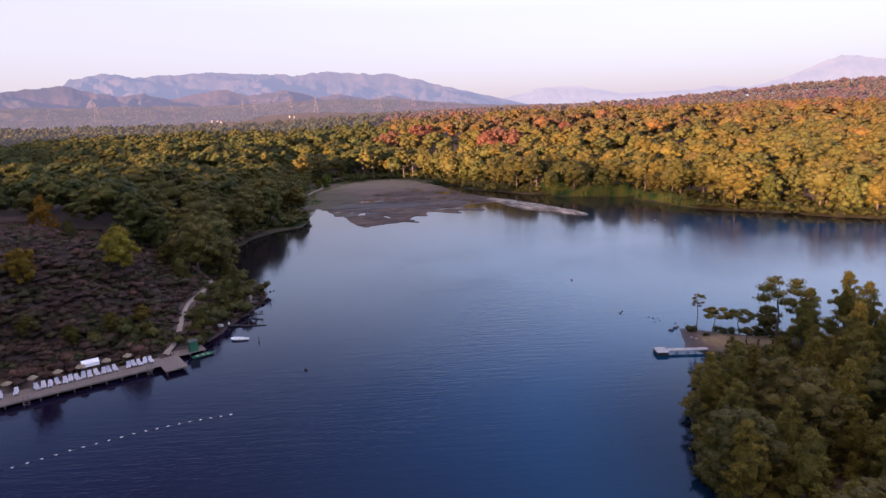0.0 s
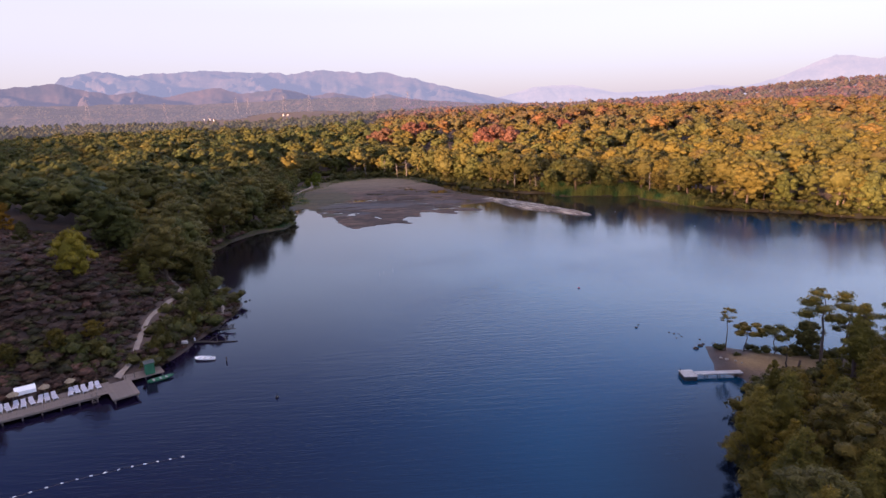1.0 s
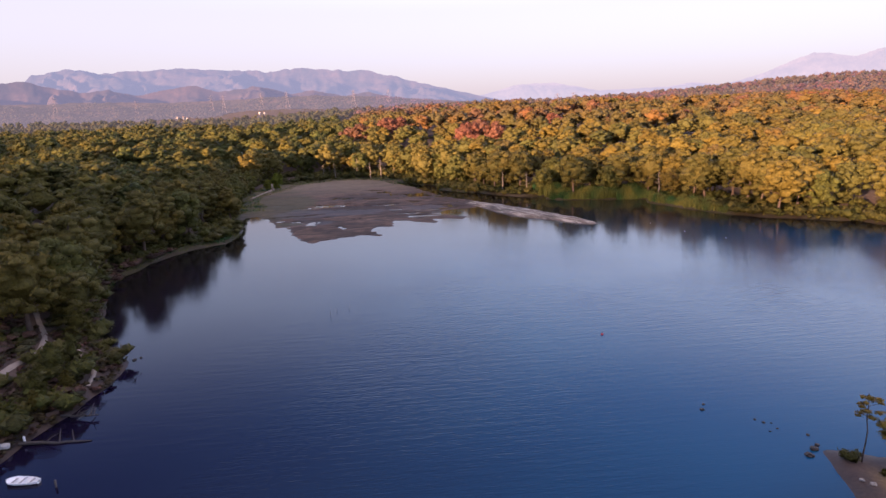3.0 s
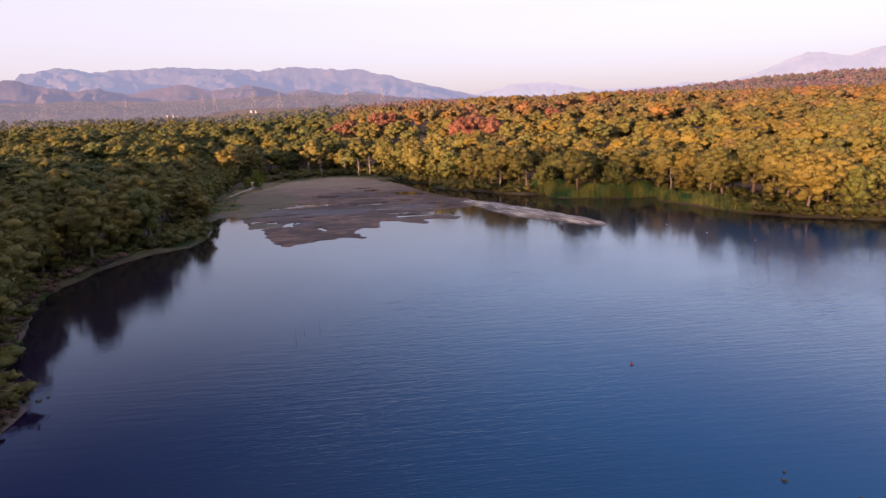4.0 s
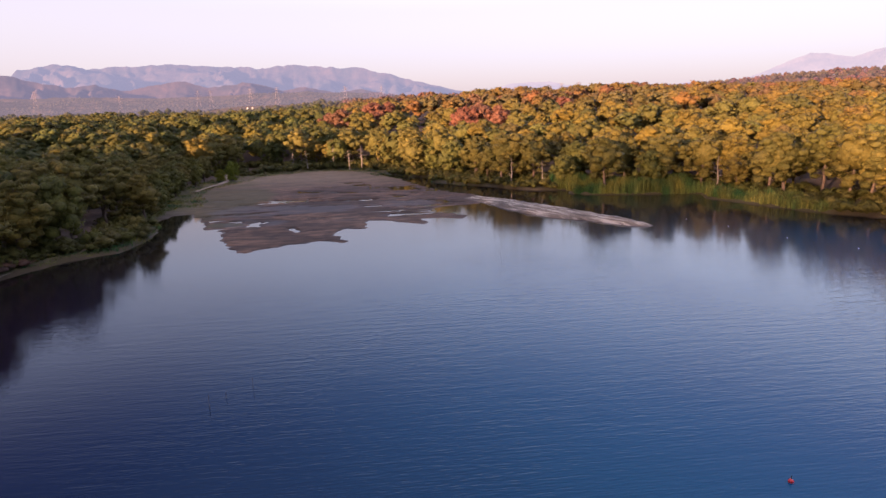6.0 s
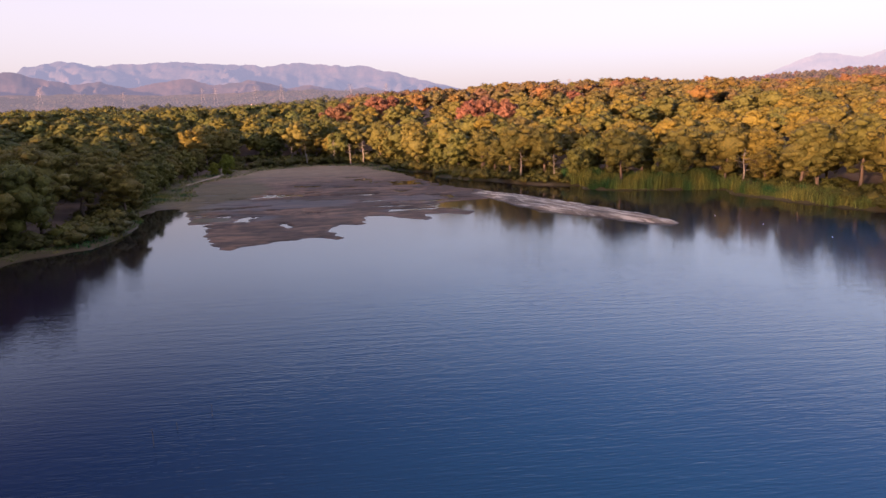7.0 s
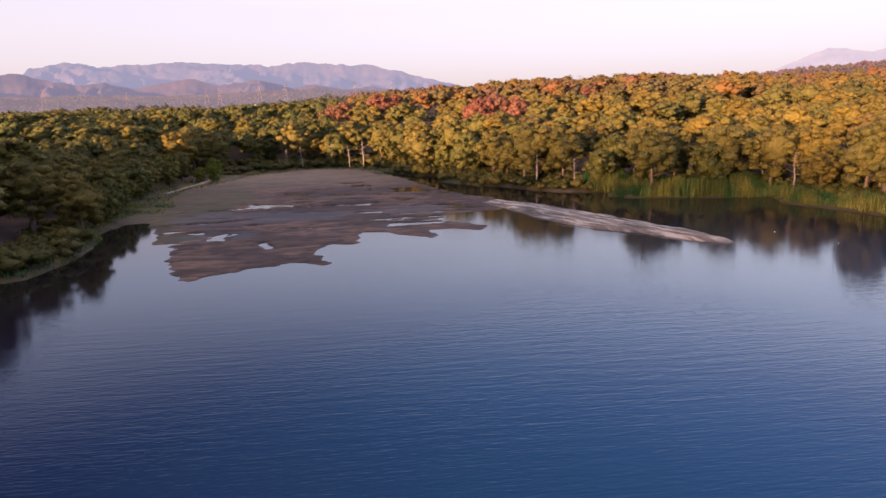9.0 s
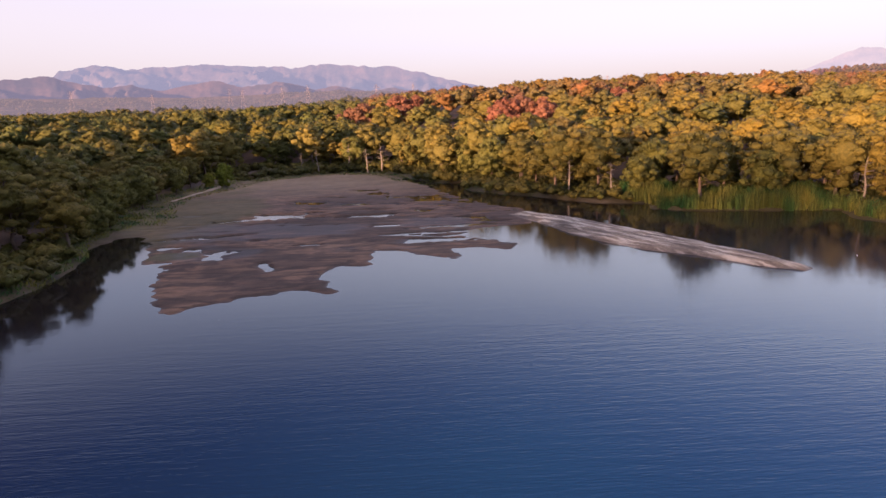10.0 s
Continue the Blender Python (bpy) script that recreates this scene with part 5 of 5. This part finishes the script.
vx, vy = tree_grid(-62, -40, 84, 132, 0.95)
vd = shore_distance(vx, vy)
low_growth = (vd > 0.1) & (vd < 14) & (off_path(vx, vy) > 0.95) & ~((vx > -50) & (vy < 91)) & (rng.random(len(vx)) < 0.8)
scatter("bank_heath", "low dark heath and grass on the stony bank", vx[low_growth], vy[low_growth], M_SHRUB, HEATHER, 0.35, 0.85,
        [(0.6, 0.55, 0.5), (0.5, 0.6, 0.34), (0.8, 0.62, 0.6), (0.55, 0.66, 0.36)], 0.8)
sx, sy = tree_grid(13, 36, 18, 74, 1.25)
sd = shore_distance(sx, sy)
fringe = (sd > -0.5) & (sd < 2.6)
scatter("shore_scrub", "dark green bushes hanging over the water's edge", sx[fringe], sy[fringe], M_PINE, LOW, 0.6, 1.5, [(0.8, 0.8, 0.65), (0.95, 0.9, 0.7)], 1.1)


def reed_bed(name, label, x0, x1, y0, y1, near, far, count, tall, seed):
    """Upright blades in a belt along the shore."""
    rr = np.random.default_rng(seed)
    xs, ys = x0 + (x1 - x0) * rr.random(count * 4), y0 + (y1 - y0) * rr.random(count * 4)
    dd = shore_distance(xs, ys) + 0.8 * fbm(xs, ys, 3, 2)
    ok = np.flatnonzero((dd > near) & (dd < far))[:count]
    xs, ys, zs = xs[ok], ys[ok], height(xs[ok], ys[ok])
    m = len(ok)
    h = tall * (0.65 + 0.5 * rr.random(m)) * (0.88 + 0.5 * fbm(xs, ys, 3.5, 3)).clip(0.3, 1.2)
    a, lean = rr.random(m) * 6.28, rr.normal(size=(m, 2)) * 0.22
    w = 0.04 + 0.06 * rr.random(m)
    dx, dy = np.cos(a) * w, np.sin(a) * w
    base = np.stack([xs, ys, zs - 0.1], -1)
    mid = base + np.stack([lean[:, 0] * 0.4, lean[:, 1] * 0.4, h * 0.6], -1)
    top = base + np.stack([lean[:, 0] * 1.3, lean[:, 1] * 1.3, h], -1)
    out = np.stack([dx, dy, 0 * dx], -1)
    V = np.stack([base - out, base + out, mid + out * 0.8, mid - out * 0.8, top + out * 0.12, top - out * 0.12], 1).reshape(-1, 3)
    k = np.arange(m)[:, None] * 6
    F = np.concatenate([k + (0, 1, 2, 3), k + (3, 2, 4, 5)])
    C = np.repeat((0.55 + 0.5 * rr.random((m, 1))) * (1 + 0.6 * fbm(xs, ys, 4, 3)[:, None] * np.array([1.5, 0.6, 0.4])), 6, axis=0).clip(0.15, 2)
    return tagged(new(name, mesh_of(name, V, F, M_REED, C)), label, "reeds", kind="stuff")


reed_bed("reeds", "bright green reed bed at the water's edge", 48, 82, 233, 264, 0.5, 12.0, 17000, 2.9, 1)
reed_bed("reeds_east", "green reeds along the eastern bank", 77, 92, 204, 231, 0.6, 7.0, 5000, 2.2, 2)
reed_bed("bank_grass", "dull olive grass on the shaded western bank", -67, -44, 140, 262, 0.2, 4.5, 6000, 0.55, 4)
reed_bed("marsh_grass", "low dull grass on the marsh edge", -66, 30, 250, 348, -6.0, 7.0, 9000, 0.6, 3)


# ---- single trees that stand out ----
def own_tree(name, label, x, y, wood, green, crown_material, scale=1.0, turn=0.0, tint=(1, 1, 1), bark=None, group=""):
    tree = new(name)
    tree.location, tree.rotation_euler, tree.scale = (x, y, ground_at(x, y) - 0.1), (0, 0, turn), (scale,) * 3
    tagged(tree, label, "tree", group)
    ob = new("trunk", mesh_of("trunk", *wood, bark or M_BARK, smooth=True))
    ob.parent = tree
    if green is not None:
        ob = new("crown", mesh_of("crown", *green, crown_material, np.ones((len(green[0]), 3)) * tint, smooth=True))
        ob.parent = tree
    return tree


own_tree("umbrella_pine", "tall flat-topped pine with bare leaning trunk on the clearing", 42.7, 76.9, *pine(501, 11.0, 3.9, 90, 0.42, "umbrella", 0.34, 0.8), M_PINE, tint=(1.35, 1.3, 0.95))
own_tree("thin_pine", "thin sparse young tree at the tip of the point", 33.9, 84.4, *pine(502, 7.0, 1.15, 40, 0.26, "umbrella", 0.3, 0.42), M_BROAD, tint=(3.0, 1.75, 0.7))
own_tree("small_pine", "small round-headed pine at the tip of the point", 36.3, 83.7, *pine(503, 4.3, 2.0, 120, 0.32, "umbrella", 0.34, 0.6), M_PINE, tint=(1.5, 1.35, 0.9))
own_tree("small_pine", "small spreading pine beside the clearing", 39.6, 82.2, *pine(504, 4.0, 2.3, 110, 0.36, "umbrella", 0.34, 0.6), M_PINE, tint=(1.15, 1.15, 0.9))
own_tree("bare_tree", "thin half-bare grey tree beside the clearing", 45.8, 77.6, *pine(505, 7.5, 2.4, 36, 0.32, "umbrella"), M_PINE, tint=(0.9, 0.9, 1.0), bark=M_DEADWOOD)
own_tree("bare_tree", "half-bare shrubby tree behind the clearing", 43.8, 81.6, *pine(506, 5.5, 2.2, 40, 0.3, "round"), M_PINE, tint=(0.8, 0.85, 0.8), bark=M_DEADWOOD)
own_tree("leaning_sapling", "thin leaning sapling on the brown clearing", 37.9, 76.6, *pine(507, 3.4, 0.8, 32, 0.25, "umbrella"), M_PINE, bark=M_BARK)
single("tree_stump", rod((0, 0, -0.2), (0.1, 0, 1.0), 0.2, 0.15, 9), M_BARK, "dark broken tree stump on the clearing", "stump", where=pose(39.8, 77.0, ground_at(39.8, 77.0)))
px, py = tree_grid(14, 76, 16, 78, 4.6)
pd = shore_distance(px, py)
ok = (pd > -0.4) & ~bare(px, py) & ((py < 68) | (px < 44) | (rng.random(len(px)) < 0.6)) & in_view(px, py, 14) & ~((py > 71) & (px < 48))
for n, (x, y) in enumerate(zip(px[ok], py[ok])):
    k = int(rng.integers(8, 12)) if rng.random() < 0.88 else int(rng.integers(0, 8))
    s = (0.45 + 0.2 * rng.random()) if x < 40 and y > 60 else (0.65 + 0.3 * rng.random()) if x < 42 else (0.75 + 0.35 * rng.random())
    plant(k, x, y, s, rng.random() * 6.3, "broadleaf_tree" if 5 <= k < 8 else "pine_tree",
          "leafy olive-green tree on the wooded point" if 5 <= k < 8 else "soft green pine on the wooded point", group="trees on the point")

# leafy trees at the edge of the marsh
for n, (x, y, k, size) in enumerate([(-56.5, 247, 5, 0.8), (-59, 253, 6, 0.95), (-62, 258, 1, 0.8), (-61.5, 264, 7, 0.9), (-66, 268, 0, 0.85), (-60.8, 272, 5, 0.8), (-64, 277, 6, 1.0),
                                     (-62.5, 285, 3, 0.8), (-66, 290, 7, 0.95), (-61.5, 295, 5, 0.75), (-64, 302, 6, 0.9), (-62.5, 309, 1, 0.8), (-67, 280, 2, 0.9), (-56, 240, 6, 0.7)]):
    plant(k, x, y, size, n * 1.7, "broadleaf_tree" if k >= 5 else "pine_tree", "dense green tree at the edge of the marsh", group="trees at the marsh")
own_tree("broadleaf_tree", "bright green young tree beside the marsh path", -53.2, 311, *pine(680, 9.0, 3.0, 100, 0.6, "round"), M_BROAD, 0.85, 1.0, (1.5, 1.7, 0.8))
own_tree("broadleaf_tree", "small yellow-green tree beside the marsh path", -56.5, 307, *pine(681, 6.0, 2.2, 80, 0.5, "round"), M_BROAD, 0.8, 2.0, (1.5, 1.5, 0.7))

# solitary trees on the brown slope
SLOPE_TREES = [(-67.5, 112, 0.85, (2.2, 1.8, 0.7), "round", "bright yellow-green tree on the brown slope"),
               (-100.5, 146, 0.85, (2.6, 1.35, 0.5), "young", "orange tree on the brown slope"),
               (-78, 99, 0.62, (2.4, 1.45, 0.5), "round", "small yellow tree on the brown slope"),
               (-60.5, 121.5, 0.6, (0.8, 0.9, 0.8), "young", "dark green pine on the slope"),
               (-47.0, 92.6, 0.24, (1.1, 1.05, 0.8), "young", "bushy green pine beside the path"),
               (-47.4, 97.0, 0.28, (1.0, 1.0, 0.8), "young", "bushy green pine beside the path"),
               (-46.4, 106.0, 0.3, (0.9, 0.95, 0.8), "young", "bushy green pine beside the water"),
               (-45.6, 111.5, 0.3, (0.85, 0.9, 0.75), "young", "bushy green pine beside the water"),
               (-48.6, 95.0, 0.3, (1.1, 1.05, 0.8), "young", "bushy green pine beside the path"),
               (-49.0, 99.0, 0.36, (1.1, 1.05, 0.8), "young", "bushy green pine beside the path"),
               (-48.2, 103, 0.34, (0.9, 0.95, 0.8), "young", "bushy green pine beside the path"),
               (-48.0, 109.0, 0.4, (0.8, 0.85, 0.7), "young", "dense green pine on the point"),
               (-48.6, 114.5, 0.5, (0.75, 0.85, 0.75), "young", "dense green pine on the point"),
               (-48.4, 119.0, 0.42, (0.7, 0.8, 0.7), "young", "dark bushy pine on the point"),
               (-57.8, 96, 0.36, (1.2, 1.1, 0.6), "round", "low green bush-like tree on the slope"),
               (-61.5, 92.5, 0.36, (1.2, 1.05, 0.6), "round", "low green bush-like tree on the slope"),
               (-65.5, 88.5, 0.34, (0.9, 0.9, 0.6), "round", "low green bush-like tree on the slope"),
               (-72.5, 89, 0.36, (0.8, 0.8, 0.6), "round", "low dark bush-like tree on the slope"),
               (-77, 84, 0.4, (0.8, 0.8, 0.6), "round", "low dark bush-like tree on the slope"),
               (-55.5, 92.5, 0.26, (0.9, 0.9, 0.6), "round", "low dark bush-like tree on the slope"),
               (-52.5, 130, 0.6, (0.75, 0.8, 0.7), "young", "dark green pine on the shore"),
               (-66, 131, 0.6, (0.8, 0.85, 0.75), "pine", "dark green pine on the slope"),
               (-73, 122, 0.5, (0.8, 0.85, 0.75), "young", "dark green pine on the slope"),
               (-85, 128, 0.5, (0.7, 0.75, 0.65), "young", "dark green pine on the slope"),
               (-58.2, 138, 0.65, (0.8, 0.85, 0.75), "young", "dark green pine on the shore")]
for n, (x, y, s, tint, shape, label) in enumerate(SLOPE_TREES):
    own_tree("slope_tree", label, x, y, *pine(600 + n, 11.0, 4.2, 60, 0.6, shape), M_BROAD if n < 3 else M_PINE, s, n * 1.1, tint)

# rust-coloured dying pines on the hill
for n, (x, y, s) in enumerate(DYING):
    own_tree("dying_pine", "rust-red dying pine on the hill", x, y, *pine(640 + n, 12.5, 5.6, 40, 0.9, "round", 0.5), M_DEAD, s, n, group="dying pines")
# bleached bare trunks at the forest's edge
for n, (x, y, s) in enumerate([(-8, 336, 0.95), (-13, 338, 0.85), (-30, 341, 0.8), (-36, 342, 0.7), (-20, 345, 0.9), (38, 268, 0.9), (85, 236.5, 0.9), (46, 262, 0.75)]):
    own_tree("dead_tree", "bare bleached dead tree at the forest edge", x, y, pine(660 + n, 11.0, 3.0, 31, 0.6, "pine")[0], None, None, s, n, bark=M_DEADWOOD, group="dead trees")


# ---- pylons and houses in the distance ----
def pylon(x, y, z, tall, label="grey lattice power pylon standing above the forest"):
    thing = new("pylon")
    thing.matrix_basis = pose(x, y, z, 0, 0, 20)
    tagged(thing, label, "pylon", "power pylons")
    w = 0.11 * tall
    def leg_at(t):
        return w * (1 - t) ** 1.4 + 0.02 * tall
    thick = 0.0036 * tall
    corners = ((1, 1), (-1, 1), (-1, -1), (1, -1))
    for cx, cy in corners:
        pts = [(cx * leg_at(t), cy * leg_at(t), t * tall) for t in (0, 0.3, 0.6, 1.0)]
        part("leg", merged([rod(a, b, thick, None, 4) for a, b in zip(pts, pts[1:])]), M_PYLON, thing)
    braces = []
    for k in range(6):
        t0, t1 = k / 6, (k + 1) / 6
        for (ax, ay), (bx2, by2) in zip(corners, corners[1:] + corners[:1]):
            braces.append(rod((ax * leg_at(t0), ay * leg_at(t0), t0 * tall), (bx2 * leg_at(t1), by2 * leg_at(t1), t1 * tall), thick * 0.6, None, 4))
    part("bracing", merged(braces), M_PYLON, thing)
    for t, reach in ((0.7, 0.2), (0.83, 0.17), (0.95, 0.13)):
        part("arm", merged([rod((-reach * tall, 0, t * tall), (reach * tall, 0, t * tall), thick, None, 4),
                            rod((-reach * tall, 0, t * tall), (0, 0, (t + 0.05) * tall), thick * 0.7, None, 4),
                            rod((reach * tall, 0, t * tall), (0, 0, (t + 0.05) * tall), thick * 0.7, None, 4)]), M_PYLON, thing)


def far_spot(bearing, far):
    """A place on the foothills by bearing and distance."""
    b = radians(bearing)
    z = range_height(np.array([b]), np.array([float(far)]), FOOTHILLS, 1350, 2700, 3, 0.5, 260)[0]
    x, y = far * math.sin(b), 60 + far * math.cos(b)
    return x, y, max(float(z), ground_at(x, y)) - 0.5


for bearing, far, tall in ((-20.8, 1900, 52), (-14.9, 2000, 54), (-13.9, 1980, 56), (-10.7, 2200, 52), (-8.5, 1950, 54), (-2.6, 1900, 56), (0.6, 2150, 52), (-26.5, 2100, 50)):
    pylon(*far_spot(bearing, far), tall)
for x, y in ((166, 640), (184, 646)):
    pylon(x, y, ground_at(x, y) - 0.5, 22)


def house(x, y, z, long, wide, tall, turn, label):
    thing = new("house")
    thing.matrix_basis = pose(x, y, z, 0, 0, turn)
    tagged(thing, label, "house", "distant houses")
    part("wall", slab((long, wide, tall), (0, 0, tall / 2), 0.05), M_PALEDECK, thing)
    bm = bmesh.new()
    a, b, c = long / 2 + 0.5, wide / 2 + 0.5, wide * 0.28
    vs = [bm.verts.new(p) for p in ((-a, -b, tall), (a, -b, tall), (a, b, tall), (-a, b, tall), (-a, 0, tall + c), (a, 0, tall + c))]
    for f in ((0, 1, 5, 4), (2, 3, 4, 5), (0, 4, 3), (1, 2, 5), (3, 2, 1, 0)):
        bm.faces.new([vs[i] for i in f])
    part("roof", bm, M_TILE, thing)
    for n in range(3):
        win = part("window", slab((1.2, 0.12, 1.3), (-long * 0.33 + n * long * 0.33, -wide / 2 - 0.03, tall * 0.55)), M_WHITE, thing)
        part("pane", slab((1.0, 0.06, 1.1), (-long * 0.33 + n * long * 0.33, -wide / 2 - 0.1, tall * 0.55), 0.01), M_PANE, win)


for bearing, far, size in ((-17.3, 1700, 5.5), (-17.8, 1690, 3.5), (-17.0, 1730, 4.5), (-11.0, 1680, 4.0), (-10.6, 1700, 3.0)):
    x, y, z = far_spot(bearing, far)
    house(x, y, z, size, size * 0.6, 5.0, bearing * 3, "white-walled house on the distant plain")

# pines that break the ridge line
for n, (x, y, s) in enumerate([(150, 452, 0.95), (158, 470, 1.1), (183, 505, 1.05), (196, 500, 1.0), (120, 478, 1.0), (98, 505, 1.05), (66, 545, 1.15), (84, 560, 1.1),
                               (232, 498, 1.05), (262, 505, 1.0), (44, 540, 1.1), (140, 520, 1.15)]):
    own_tree("umbrella_pine", "flat-topped pine standing out on the ridge", x, y, *pine(700 + n, 13.5, 4.6, 30, 1.2, "umbrella", 0.5), M_PINE, s, n, group="ridge pines")
